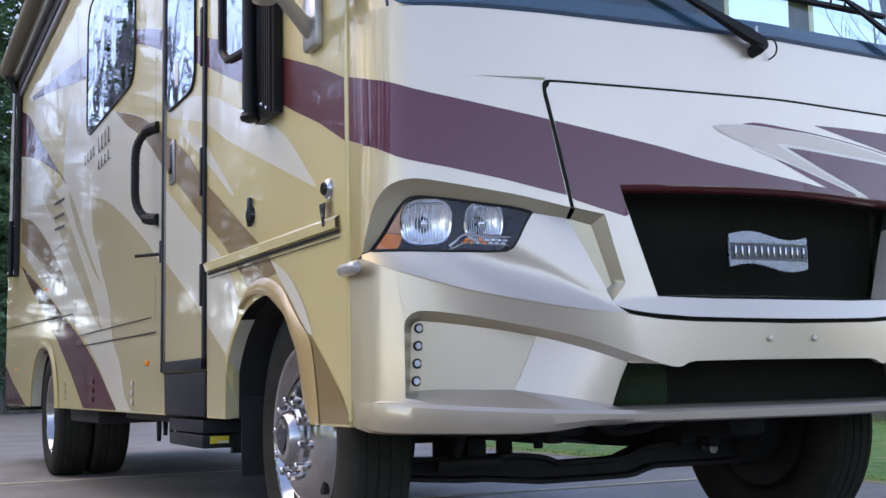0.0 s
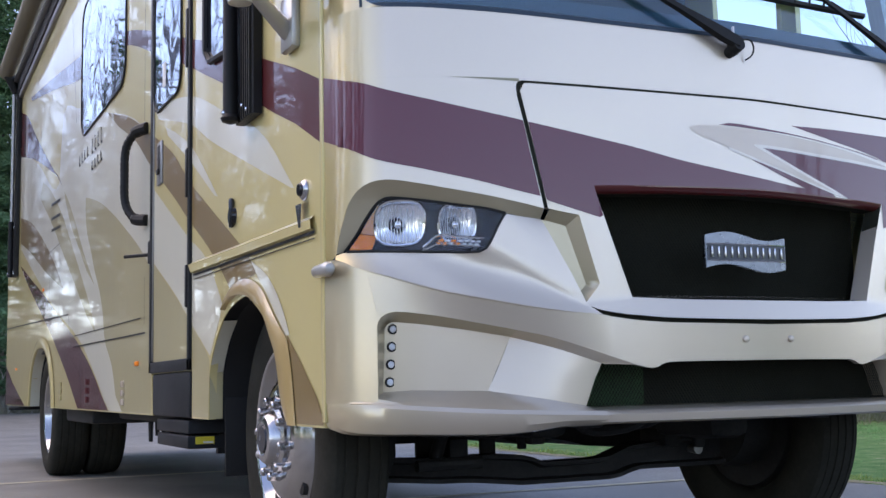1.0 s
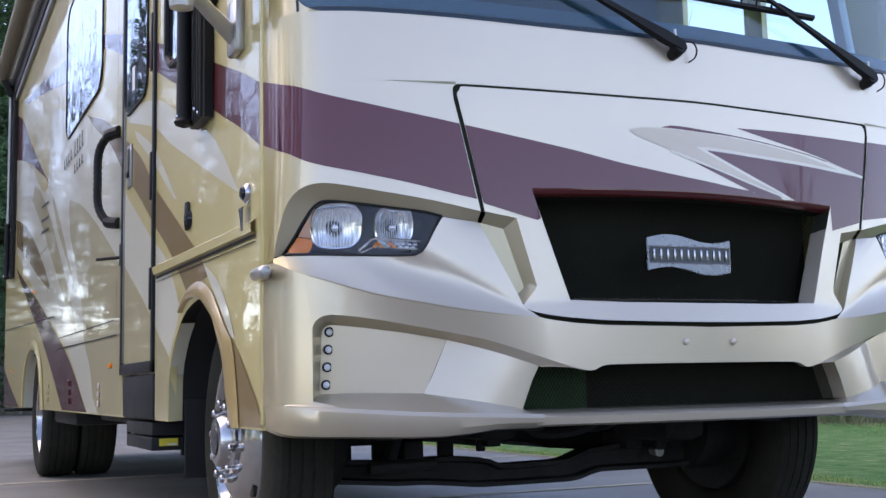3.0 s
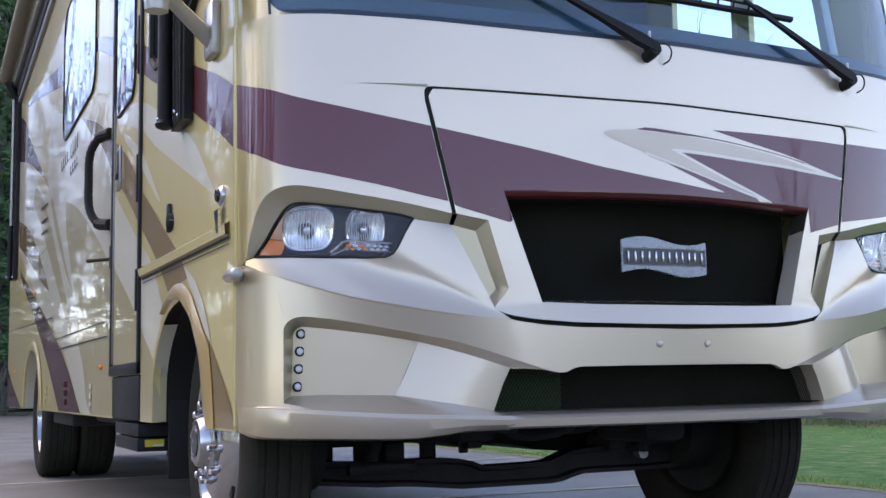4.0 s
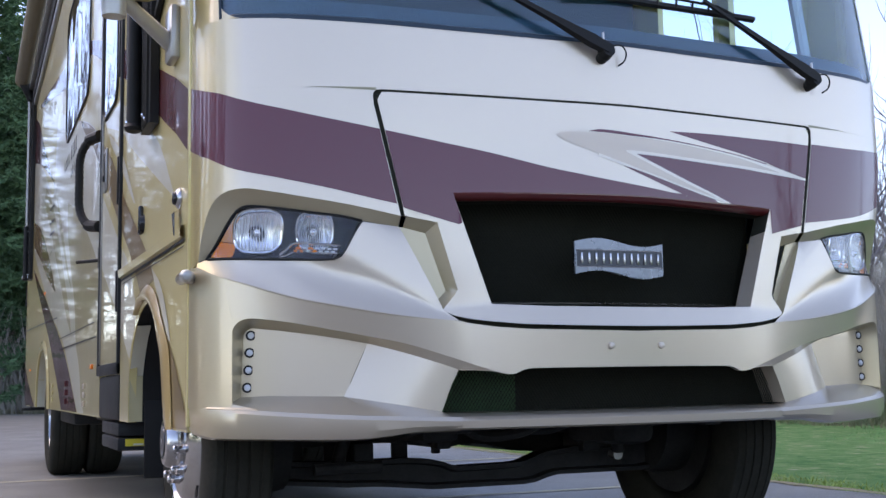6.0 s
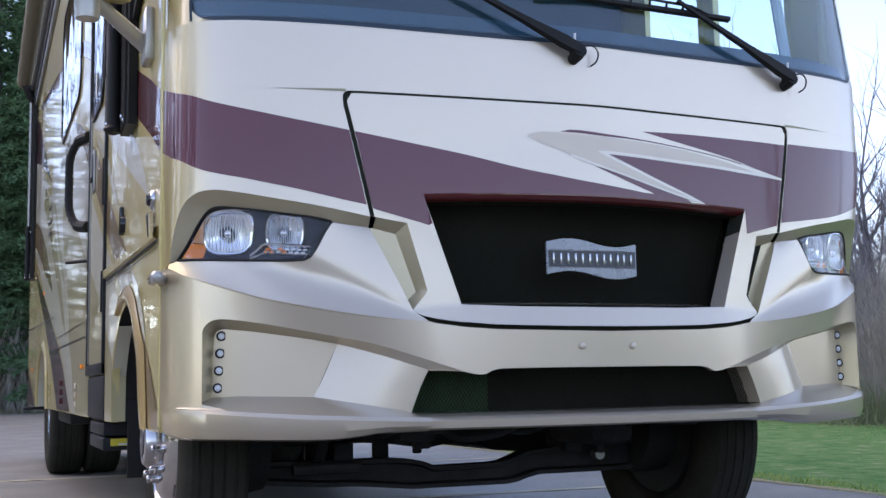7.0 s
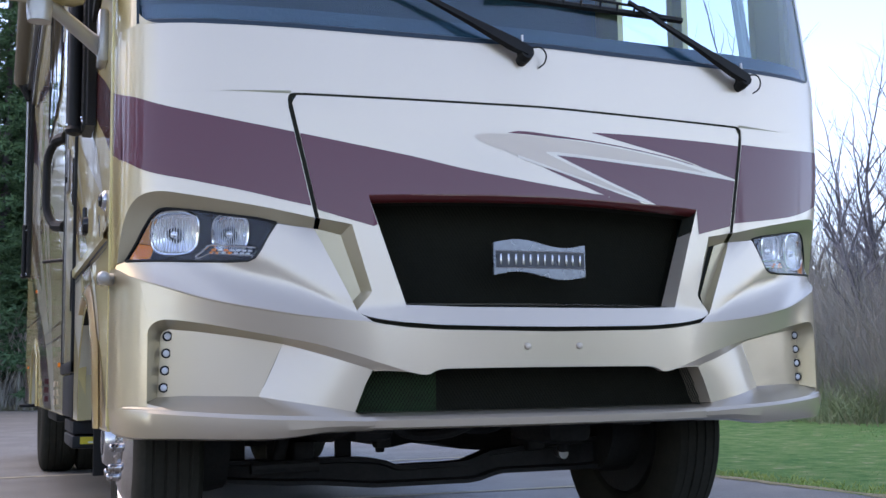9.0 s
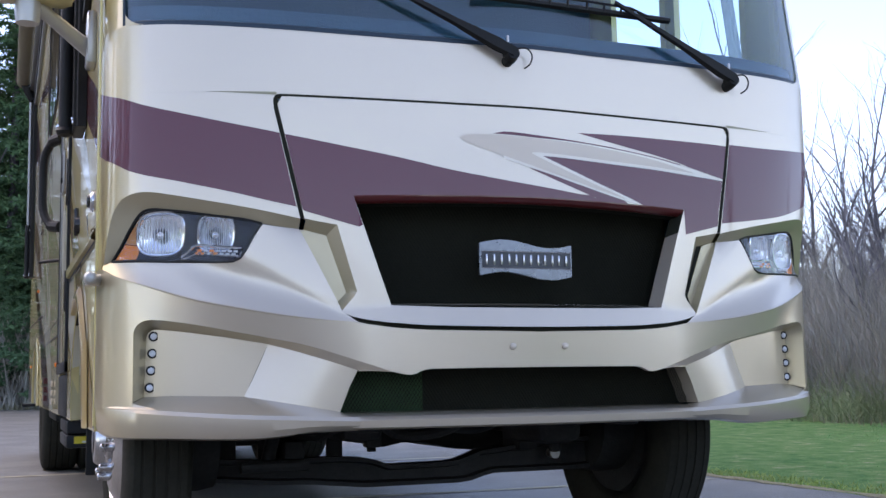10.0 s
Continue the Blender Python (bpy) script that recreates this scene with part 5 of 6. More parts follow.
# ---- awning on the passenger side ----
awn = new("awning")
awn.parent = rv
for y, zb in ((1.03, 1.575), (9.35, 1.80)):
    bm = bmesh.new()
    prof = [(0, -.13), (-.030, -.13), (-.034, -.125)]
    for k in range(5):
        c = -.118 + .026 * k
        prof += [(-.034, c - .001), (-.043, c), (-.043, c + .009), (-.034, c + .010)]
    prof += [(-.034, .08), (-.030, .085), (0, .085)]
    sheet(bm, [[(-SIDE - .004 + a, y + b_, z) for a, b_ in prof] for z in (zb, zb + .012, 3.72)])
    fill_flat(bm, [(-SIDE - .004 + a, y + b_, zb) for a, b_ in prof])
    outward(bm, (-1, 0, 0))
    part("channel", bm, BLACK, awn, "black ribbed awning channel")
    bm = bmesh.new()
    pipe(bm, [(-SIDE - .066, y + .052, zb - .004), (-SIDE - .066, y + .052, zb + .004), (-SIDE - .066, y + .052, zb + .016), (-SIDE - .066, y + .052, zb + .03), (-SIDE - .066, y + .052, zb + .56), (-SIDE - .066, y + .052, zb + .565)], [.010, .030, .036, .027, .026, .020], 18)
    part("arm", bm, BLACK, awn, "black awning arm")
    bm = bmesh.new()
    rod(bm, (-SIDE - .062, y + .052, zb + .55), (-SIDE - .062, y + .052, 3.75), .019, .019, 14)
    part("inner_arm", bm, SILVER, awn)
    for dx, dy, dz in ((-.012, -.02, .05), (-.012, -.075, .025), (-.012, -.02, .5), (.034, .05, .035)):
        bm = bmesh.new()
        rod(bm, (-SIDE - .055 - dx, y + dy, zb + dz), (-SIDE - .063 - dx, y + dy, zb + dz), .008, .006, 10)
        part("screw", bm, CHROME, awn)
    bm = bmesh.new()
    pipe(bm, [(-SIDE - .05, y, 3.70), (-SIDE - .10, y, 3.82), (-SIDE - .13, y, 3.93)], [.04, .05, .07], 12)
    part("elbow", bm, BLACK, awn)
bm = bmesh.new()
pipe(bm, [(-SIDE - .13, .98, 3.93), (-SIDE - .13, 9.45, 3.93)], .085, 20)
part("roll", bm, AWNING, awn, "rolled tan awning fabric")
bm = bmesh.new()
cubo(bm, (-SIDE - .03, .95, 3.62), (-SIDE, 9.4, 3.68), .008)
cubo(bm, (-SIDE - .075, .95, 3.80), (-SIDE - .02, 9.4, 3.835), .006)
part("rail", bm, SILVER, awn)
bm = bmesh.new()
cubo(bm, (-SIDE - .04, .95, 3.685), (-SIDE + .02, 9.4, 3.80))
part("valance", bm, BLACK, awn)

# ---- wheels ----
R, HUB = .50, .455


def tyre(bm, cx, cy, s, width):
    """s: the way the outer side looks."""
    w = width / 2
    prof = [(.315, -w * .72), (.36, -w * .96), (.41, -w), (.455, -w * .94), (R - .018, -w * .86), (R - .004, -w * .74), (R, -w * .56), (R - .0035, -w * .54), (R - .0035, -w * .48), (R + .001, -w * .46), (R + .002, -w * .22), (R - .0035, -w * .20), (R - .0035, -w * .14), (R + .002, -w * .12), (R + .002, w * .12), (R - .0035, w * .14), (R - .0035, w * .20), (R + .002, w * .22), (R + .001, w * .46), (R - .0035, w * .48), (R - .0035, w * .54), (R, w * .56), (R - .004, w * .74), (R - .018, w * .86), (.455, w * .94), (.41, w), (.36, w * .96), (.315, w * .72), (.30, w * .5), (.30, -w * .5), (.315, -w * .72)]
    lathe(bm, prof, (cx, cy, HUB), 64)


def front_wheel(s):
    w = new("front_wheel")
    w.parent = rv
    cx, cy = (-1.038 if s < 0 else 1.006), 1.11
    bm = bmesh.new()
    tyre(bm, cx, cy, s, .235)
    part("tyre", bm, RUBBER, w, "black road tyre")
    bm = bmesh.new()
    o = .098
    lathe(bm, [(r, s * x) for r, x in ((.30, o - .09), (.312, o - .03), (.326, o + .002), (.322, o + .010), (.312, o + .006), (.300, o - .012), (.288, o - .030), (.270, o - .034), (.255, o - .020), (.225, o + .002), (.19, o + .022), (.165, o + .030), (.100, o + .030), (.095, o + .030))], (cx, cy, HUB), 72)
    part("rim", outward(bm, (s, 0, 0)), ALU, w, "polished aluminium rim")
    for k in range(5):
        a = radians(224) + 2 * math.pi * k / 5
        bm = bmesh.new()
        rod(bm, (cx + s * (o - .035), cy + .235 * math.cos(a), HUB + .235 * math.sin(a)), (cx + s * (o - .002), cy + .235 * math.cos(a), HUB + .235 * math.sin(a)), .024, .024, 24)
        part("hand_hole", bm, BLACK, w)
    bm = bmesh.new()
    lathe(bm, [(r, s * x) for r, x in ((.118, o + .025), (.116, o + .040), (.098, o + .048), (.090, o + .070), (.080, o + .082), (.060, o + .085), (.050, o + .080), (.044, o + .080), (.03, o + .082), (.001, o + .083))], (cx, cy, HUB), 48)
    part("hub", outward(bm, (s, 0, 0)), DULL, w, "chrome hub")
    bm = bmesh.new()
    rod(bm, (cx + s * (o + .080), cy, HUB), (cx + s * (o + .0875), cy, HUB), .050, .046, 24)
    part("hub_face", bm, BAND, w)
    for k in range(10):
        a = 2 * math.pi * (k + .25) / 10
        bm = bmesh.new()
        c = (cy + .132 * math.cos(a), HUB + .132 * math.sin(a))
        lathe(bm, [(r, s * x) for r, x in ((.020, o + .026), (.018, o + .032), (.0155, o + .036), (.0148, o + .054), (.0155, o + .058), (.0145, o + .066), (.010, o + .071), (.001, o + .072))], (cx, *c), 12)
        part("lug_nut", outward(bm, (s, 0, 0)), DULL, w, "chrome lug nut cover")


def rear_wheel(s):
    w = new("rear_wheel")
    w.parent = rv
    cy = 7.22
    for cx in (s * 1.08, s * .79):
        bm = bmesh.new()
        tyre(bm, cx, cy, s, .300)
        part("tyre", bm, RUBBER, w, "black road tyre")
    cx = s * 1.09
    o = .105
    bm = bmesh.new()
    lathe(bm, [(r, s * x) for r, x in ((.30, o - .09), (.314, o - .02), (.328, o + .004), (.322, o + .010), (.310, o + .004), (.298, o - .03), (.285, o - .09), (.25, o - .12), (.19, o - .13), (.12, o - .13))], (cx, cy, HUB), 64)
    part("rim", outward(bm, (s, 0, 0)), ALU, w, "polished aluminium rim")
    bm = bmesh.new()
    lathe(bm, [(r, s * x) for r, x in ((.12, o - .13), (.115, o - .03), (.10, o - .02), (.001, o - .018))], (cx, cy, HUB), 40)
    part("hub", outward(bm, (s, 0, 0)), CHROME, w)


for s in (-1, 1):
    front_wheel(s)
    rear_wheel(s)

# mud flaps behind the front wheels
for s in (-1, 1):
    bm = bmesh.new()
    cubo(bm, (s * 1.212, 1.63, .292), (s * .86, 1.642, .60), .004)
    part("mud_flap", bm, FLAP, rv, "black rubber mud flap")

# ---- under the front ----
def under(name, build, mat=None, label=""):
    bm = bmesh.new()
    build(bm)
    return part(name, bm, mat or DARKSTEEL, rv, label)


BEAM_LOW = [(-1.0, .300), (-.55, .264), (-.43, .262), (-.2, .240), (.23, .240), (.335, .272), (.74, .272), (1.0, .30)]
BEAM_TOP = [(-1.0, .395), (-.75, .366), (-.60, .360), (-.30, .362), (-.17, .352), (-.1, .322), (.19, .326), (.30, .365), (.5, .385), (1.0, .42)]
bm = bmesh.new()
rows = []
for x in np.linspace(-1.0, 1.0, 41):
    lo, hi = (float(np.interp(x, [q[0] for q in c], [q[1] for q in c])) for c in (BEAM_LOW, BEAM_TOP))
    rows.append([(x, 1.06, hi), (x, 1.06, hi - .016), (x, 1.095, hi - .024), (x, 1.095, lo + .024), (x, 1.06, lo + .016), (x, 1.06, lo), (x, 1.16, lo), (x, 1.16, hi), (x, 1.06, hi)])
sheet(bm, rows)
part("front_axle", outward(bm), DARKSTEEL, rv, "oily black front axle beam")
under("axle_bolt", lambda bm: rod(bm, (.60, 1.0, .345), (.60, 1.055, .345), .022, .016, 16), SILVER)
under("tie_rod", lambda bm: pipe(bm, [(-.92, 1.30, .30), (-.5, 1.32, .27), (.5, 1.32, .27), (.92, 1.30, .30)], .018, 8))
under("drag_link", lambda bm: pipe(bm, [(-.72, .90, .345), (-.6, .90, .348), (-.47, .88, .350)], .022, 10))
for s in (-1, 1):
    under("frame_rail", lambda bm: cubo(bm, (s * .43, .15, .49), (s * .50, 8.2, .64), .006))
    for k in range(3):
        under("leaf_spring", lambda bm: pipe(bm, [(s * .465, .35 + .1 * k, .515 - .012 * k), (s * .465, .75, .478 - .012 * k), (s * .465, 1.11, .470 - .012 * k), (s * .465, 1.5, .478 - .012 * k), (s * .465, 1.95 - .1 * k, .515 - .012 * k)], .018, 6))
    under("shock_absorber", lambda bm: pipe(bm, [(s * .60, 1.0, .36), (s * .58, .96, .48), (s * .575, .95, .49), (s * .56, .92, .66)], [.026, .026, .036, .036], 12))
    under("brake_drum", lambda bm: lathe(bm, [(.001, s * .0), (.19, s * .0), (.20, s * .05), (.20, s * .16), (.12, s * .2)], (s * .79, 1.11, HUB), 24))
    under("backing_plate", lambda bm: lathe(bm, [(.001, 0), (.285, 0), (.29, s * .03), (.30, s * .06)], (s * .925, 1.11, HUB), 32))
    under("spring_clamp", lambda bm: cubo(bm, (s * .45, 1.02, .36), (s * .53, 1.20, .43), .01))
SUMP = [(-.165, .415), (-.115, .403), (-.06, .388), (-.02, .375), (.06, .390), (.12, .392), (.18, .386), (.24, .372), (.30, .356), (.42, .346), (.80, .340), (1.0, .40)]
bm = bmesh.new()
sheet(bm, [[(x, y, .66 if y in (1.38, 2.2) and q else z) for x, z in SUMP] for y, q in ((1.38, 1), (1.38, 0), (1.44, 0), (2.1, 0))])
bm.faces.new([bm.verts.new((SUMP[0][0], y, z)) for y, z in ((1.38, .66), (1.38, SUMP[0][1]), (2.1, SUMP[0][1]), (2.1, .66))])
part("engine_sump", outward(bm), DARKSTEEL, rv)
under("crossmember", lambda bm: cubo(bm, (-.98, 1.16, .412), (-.415, 1.36, .66), .01))
for x0, x1, z0 in ((-1.0, -.69, .33), (-.605, -.425, .33), (-.16, -.125, .37)):
    under("hanger", lambda bm: cubo(bm, (x0, 1.15, z0), (x1, 1.175, .5), .006))
under("crossmember", lambda bm: cubo(bm, (-.45, 1.20, .417), (-.15, 1.30, .66), .006))
under("bracket", lambda bm: cubo(bm, (-.330, 1.15, .33), (-.265, 1.175, .50), .006))
under("radiator_support", lambda bm: cubo(bm, (-.64, .18, .497), (.66, .36, .64), .02))
under("compressor", lambda bm: cubo(bm, (.31, .55, .41), (.50, .92, .62), .04))
under("steering_box", lambda bm: cubo(bm, (-.42, .60, .44), (-.27, .88, .62), .03))
under("hose", lambda bm: pipe(bm, spline([(-.33, .5, .52), (-.24, .52, .465), (-.1, .5, .47), (-.02, .5, .50), (.06, .5, .53)], 16), .020, 8))
under("hose", lambda bm: pipe(bm, spline([(.28, .7, .52), (.16, .75, .465), (.02, .72, .475), (-.08, .72, .52)], 16), .015, 8))
under("bracket", lambda bm: cubo(bm, (-.745, .72, .45), (-.68, .80, .62), .008))
under("bracket", lambda bm: cubo(bm, (-.235, .92, .40), (-.175, .98, .62), .008))
under("rear_axle", lambda bm: rod(bm, (-.9, 7.22, .455), (.9, 7.22, .455), .07, .07, 16))
under("differential", lambda bm: bmesh.ops.create_uvsphere(bm, u_segments=20, v_segments=12, radius=.21, matrix=Matrix.Translation((0, 7.22, .455))))
under("tank", lambda bm: cubo(bm, (-1.2, 5.0, .42), (-.7, 6.2, .56), .02))
under("tank", lambda bm: cubo(bm, (-1.1, 3.0, .46), (-.4, 4.6, .56), .02))
for k in range(5):
    under("drain_valve", lambda bm: rod(bm, (-1.04 + .05 * k, 3.9 + .06 * k, .34 + .03 * (k % 2)), (-1.04 + .05 * k, 3.9 + .06 * k, .47), .012, .016, 8))
bm = bmesh.new()
cubo(bm, (-1.36, 9.0, .47), (-.9, 9.06, .50), .01)
part("tail_bracket", bm, BLACK, rv)

# ================= the ground =================
def ramp_material(name, stops, scale, rough, bump, bump_scale, detail=8.0, second=None):
    """Ground: a colour ramp over noise, with a finer second noise and relief."""
    m = bpy.data.materials.new(name)
    n, l, b = nodes_of(m)
    co = n.new("ShaderNodeTexCoord")
    t, t2 = n.new("ShaderNodeTexNoise"), n.new("ShaderNodeTexNoise")
    t.inputs["Scale"].default_value, t.inputs["Detail"].default_value = scale, detail
    t2.inputs["Scale"].default_value, t2.inputs["Detail"].default_value = bump_scale, 3.0
    for q in (t, t2):
        l.new(co.outputs["Object"], q.inputs["Vector"])
    add = n.new("ShaderNodeMath")
    add.operation = "MULTIPLY_ADD"
    l.new(t2.outputs["Fac"], add.inputs[0])
    add.inputs[1].default_value = .5
    l.new(t.outputs["Fac"], add.inputs[2])
    r = n.new("ShaderNodeValToRGB")
    el = r.color_ramp.elements
    for i, (p, c) in enumerate(stops):
        e = el[i] if i < 2 else el.new(p)
        e.position, e.color = p, (*c, 1)
    l.new(add.outputs[0], r.inputs[0])
    l.new(r.outputs[0], b.inputs["Base Color"])
    b.inputs["Roughness"].default_value = rough
    b.inputs["Specular IOR Level"].default_value = 0.1
    bn = n.new("ShaderNodeBump")
    bn.inputs["Strength"].default_value, bn.inputs["Distance"].default_value = bump, .02
    l.new(t2.outputs["Fac"], bn.inputs["Height"])
    l.new(bn.outputs[0], b.inputs["Normal"])
    return m


ASPHALT = ramp_material("worn_asphalt", [(.35, (.092, .088, .075)), (.95, (.210, .201, .172)), (.7, (.149, .142, .121))], 1.2, .55, .35, 160.0)
nodes_of(ASPHALT)[2].inputs["Specular IOR Level"].default_value = .75
TURF = ramp_material("spring_turf", [(.48, (.030, .125, .042)), (1.0, (.32, .31, .22)), (.74, (.092, .205, .068)), (.90, (.150, .235, .095))], 5.5, .95, .8, 26.0)
GRAVEL = ramp_material("edge_gravel", [(.40, (.17, .16, .085)), (.9, (.42, .37, .25))], 22.0, .95, .8, 90.0)
FADED = ramp_material("faded_line_paint", [(.40, (.34, .31, .22)), (.9, (.62, .57, .43))], 14.0, .8, .3, 120.0)
CROWN = material("bare_crown_twigs", (.19, .18, .20), .9, vary=.4, scale=2.0)
BARK = material("grey_bark", (.09, .085, .095), .9, vary=.4, scale=3.0, bump=.4, bump_scale=30)
TWIG = material("grey_twigs", (.35, .33, .295), .9, vary=.4, scale=2.0)
NEEDLE = material("pine_needles", (.080, .165, .085), .8, vary=.5, scale=1.0)
SHRUB = material("budding_shrub_leaves", (.24, .30, .17), .8, vary=.4, scale=1.0)
STRAW = material("dry_grass", (.24, .22, .15), .9, vary=.3, scale=2.0)
TUFT = material("yellow_green_grass", (.32, .42, .12), .9, vary=.4, scale=3.0)
BLADE = material("grass_blades", (.16, .36, .14), .9, vary=.5, scale=1.5)
for m in (BLADE, STRAW, SHRUB, NEEDLE, TWIG, CROWN, BARK, WIRE, MESH, RUBBER, DARKSTEEL, HOUSING):
    m.node_tree.nodes["Principled BSDF"].inputs["Specular IOR Level"].default_value = .1


def from_lists(name, verts, faces, mat, parent=None, smooth=False):
    me = bpy.data.meshes.new(name)
    me.from_pydata(verts, [], faces)
    me.materials.append(mat)
    if smooth:
        me.polygons.foreach_set("use_smooth", [True] * len(me.polygons))
    ob = new(name, me)
    ob.parent = parent
    return ob


rng = random.Random(7)
v, f = [], []
gx = [-900, -300, -120] + [-60 + 3 * i for i in range(41)] + [90, 200, 900]
gy = [-900, -300, -120] + [-60 + 4 * i for i in range(41)] + [160, 300, 900]
for y in gy:
    for x in gx:
        far = min(1.0, max(0.0, (x - 4) / 8)) * (1 if x < 60 else .3)
        v.append((x, y, GZ - .03 + far * .06 * math.sin(x * 1.3) * math.sin(y * .9)))
w = len(gx)
for j in range(len(gy) - 1):
    for i in range(w - 1):
        f.append((j * w + i, j * w + i + 1, (j + 1) * w + i + 1, (j + 1) * w + i))
tagged(from_lists("ground", v, f, TURF, smooth=True), "spring turf with dry patches beside the car park", "ground", kind="structure")
# tarmac with a ragged edge beside the grass
edge = []
y = -60.0
while y < 38:
    edge.append((3.13 + .05 * math.sin(y * 2.1) + .05 * rng.random(), y))
    y += .18 if -1 < y < 14 else 1.5
pts = edge + [(3.1, 38.2), (-60, 38.6), (-60, -60)]
bm = bmesh.new()
face = bm.faces.new([bm.verts.new((x, y, GZ)) for x, y in pts])
bmesh.ops.triangulate(bm, faces=[face])
outward(bm, (0, 0, 1))
returned(bm, (0, 0, -.04))
ob = new("road", finish(bm, "road", ASPHALT))
tagged(ob, "worn grey car park tarmac", "tarmac", kind="structure")


def line(a, b, wd):
    a, b = Vector((*a, GZ + .004)), Vector((*b, GZ + .004))
    d = (b - a).normalized()
    up = Vector((-d.y, d.x, 0)) * wd / 2
    bm = bmesh.new()
    n = 40
    sheet(bm, [[a.lerp(b, k / n) + up * (1 + .15 * rng.random()) for k in range(n + 1)], [a.lerp(b, k / n) - up * (1 + .15 * rng.random()) for k in range(n + 1)]])
    outward(bm, (0, 0, 1))
    tagged(new("parking_line", finish(bm, "parking_line", FADED)), "faded yellowish parking line on the tarmac", "road marking", kind="structure")


line((-3.2, 6.46), (3.0, 6.62), .09)
line((-1.4, 3.54), (3.0, 3.45), .08)


# gravel at the edge of the tarmac
bm = bmesh.new()
ys = [-6 + .16 * k for k in range(190)]
sheet(bm, [[(3.06 + .06 * rng.random(), y, GZ + .004) for y in ys], [(3.16 + .07 * rng.random(), y, GZ + .006) for y in ys]])
tagged(new("verge", finish(outward(bm, (0, 0, 1)), "verge", GRAVEL)), "dull yellowish gravel along the edge of the tarmac", "gravel", kind="structure")


# ---- trees ----
def limb(v, f, pts, rs, sides=4):
    base = len(v)
    side = None
    for i, p in enumerate(pts):
        d = (pts[min(i + 1, len(pts) - 1)] - pts[max(i - 1, 0)]).normalized()
        if side is None:
            side = d.orthogonal().normalized()
        side = (side - d * side.dot(d)).normalized()
        up = d.cross(side)
        for k in range(sides):
            a = 2 * math.pi * k / sides
            v.append(p + rs[i] * (math.cos(a) * side + math.sin(a) * up))
    for i in range(len(pts) - 1):
        for k in range(sides):
            f.append((base + i * sides + k, base + i * sides + (k + 1) % sides, base + (i + 1) * sides + (k + 1) % sides, base + (i + 1) * sides + k))


def grow(r, v, f, p, d, length, rad, level, top):
    n = 5
    pts, rs = [p.copy()], [rad]
    for i in range(n):
        d = (d + Vector((r.uniform(-1, 1), r.uniform(-1, 1), r.uniform(-.5, 1))) * (.13 + .05 * level)).normalized()
        pts.append(pts[-1] + d * length / n)
        rs.append(rad * (1 - .62 * (i + 1) / n) if level < top else rad * (1 - .85 * (i + 1) / n))
    limb(v, f, pts, rs, 6 if level == 0 else 4 if level == 1 else 3)
    if level >= top:
        return
    count = (9, 6, 5, 4)[level]
    for k in range(count):
        i = min(n, 1 + int((k + .5) * n / count)) if level else min(n, 2 + int(k * (n - 1) / count))
        a = r.uniform(0, 2 * math.pi)
        out = Vector((math.cos(a), math.sin(a), r.uniform(.25, 1.1))).normalized()
        nd = (d * .55 + out * .75).normalized()
        grow(r, v, f, pts[i], nd, length * r.uniform(.42, .66), rs[i] * r.uniform(.5, .68), level + 1, top)
    grow(r, v, f, pts[-1], d, length * .6, rs[-1], level + 1, top)


def bare_tree(seed, height):
    r = random.Random(seed)
    t = thing("bare_tree", "leafless grey tree with fine upright branches", "tree", group="bare trees round the car park")
    v, f = [], []
    d = Vector((r.uniform(-.08, .08), r.uniform(-.08, .08), 1)).normalized()
    pts = [Vector((0, 0, -.1))]
    for i in range(6):
        d = (d + Vector((r.uniform(-.1, .1), r.uniform(-.1, .1), .05))).normalized()
        pts.append(pts[-1] + d * height * .10)
    rad = height * .014
    limb(v, f, pts, [rad * (1.5 if i == 0 else 1.1 - .06 * i) for i in range(7)], 7)
    from_lists("trunk", v, f, BARK, t, True)
    v, f = [], []
    for i in range(2, 7):
        for k in range(2):
            a = r.uniform(0, 2 * math.pi)
            nd = Vector((math.cos(a) * .6, math.sin(a) * .6, r.uniform(.7, 1.3))).normalized()
            grow(r, v, f, pts[i], nd, height * r.uniform(.2, .36), rad * .58, 1, 3)
    grow(r, v, f, pts[-1], d, height * .42, rad * .7, 1, 3)
    from_lists("crown", v, f, CROWN, t)
    return t


def pine_tree(seed, height):
    r = random.Random(seed)
    t = thing("pine_tree", "tall dark green pine with drooping boughs", "tree", group="pines behind the car park")
    v, f = [], []
    limb(v, f, [Vector((0, 0, -.1)), Vector((0, 0, height * .5)), Vector((0, 0, height))], [height * .014, height * .009, .02], 7)
    from_lists("trunk", v, f, BARK, t, True)
    v, f = [], []
    z = height * .06
    while z < height:
        reach = (height - z) * .26 + .4
        for k in range(6):
            a = r.uniform(0, 2 * math.pi)
            ln = reach * r.uniform(.6, 1.1)
            out = Vector((math.cos(a), math.sin(a), -.12))
            n = max(4, int(ln * 6))
            for i in range(1, n):
                c = Vector((0, 0, z + r.uniform(-.2, .2))) + out * ln * i / n
                for q in range(12):
                    dd = Vector((r.uniform(-1, 1), r.uniform(-1, 1), r.uniform(-.6, .5))).normalized() * r.uniform(.12, .34)
                    sd = dd.cross(Vector((r.uniform(-1, 1), r.uniform(-1, 1), r.uniform(-1, 1)))).normalized() * .045
                    b0 = len(v)
                    v += [c - sd, c + sd, c + dd]
                    f.append((b0, b0 + 1, b0 + 2))
        z += .34
    from_lists("crown", v, f, NEEDLE, t)
    return t


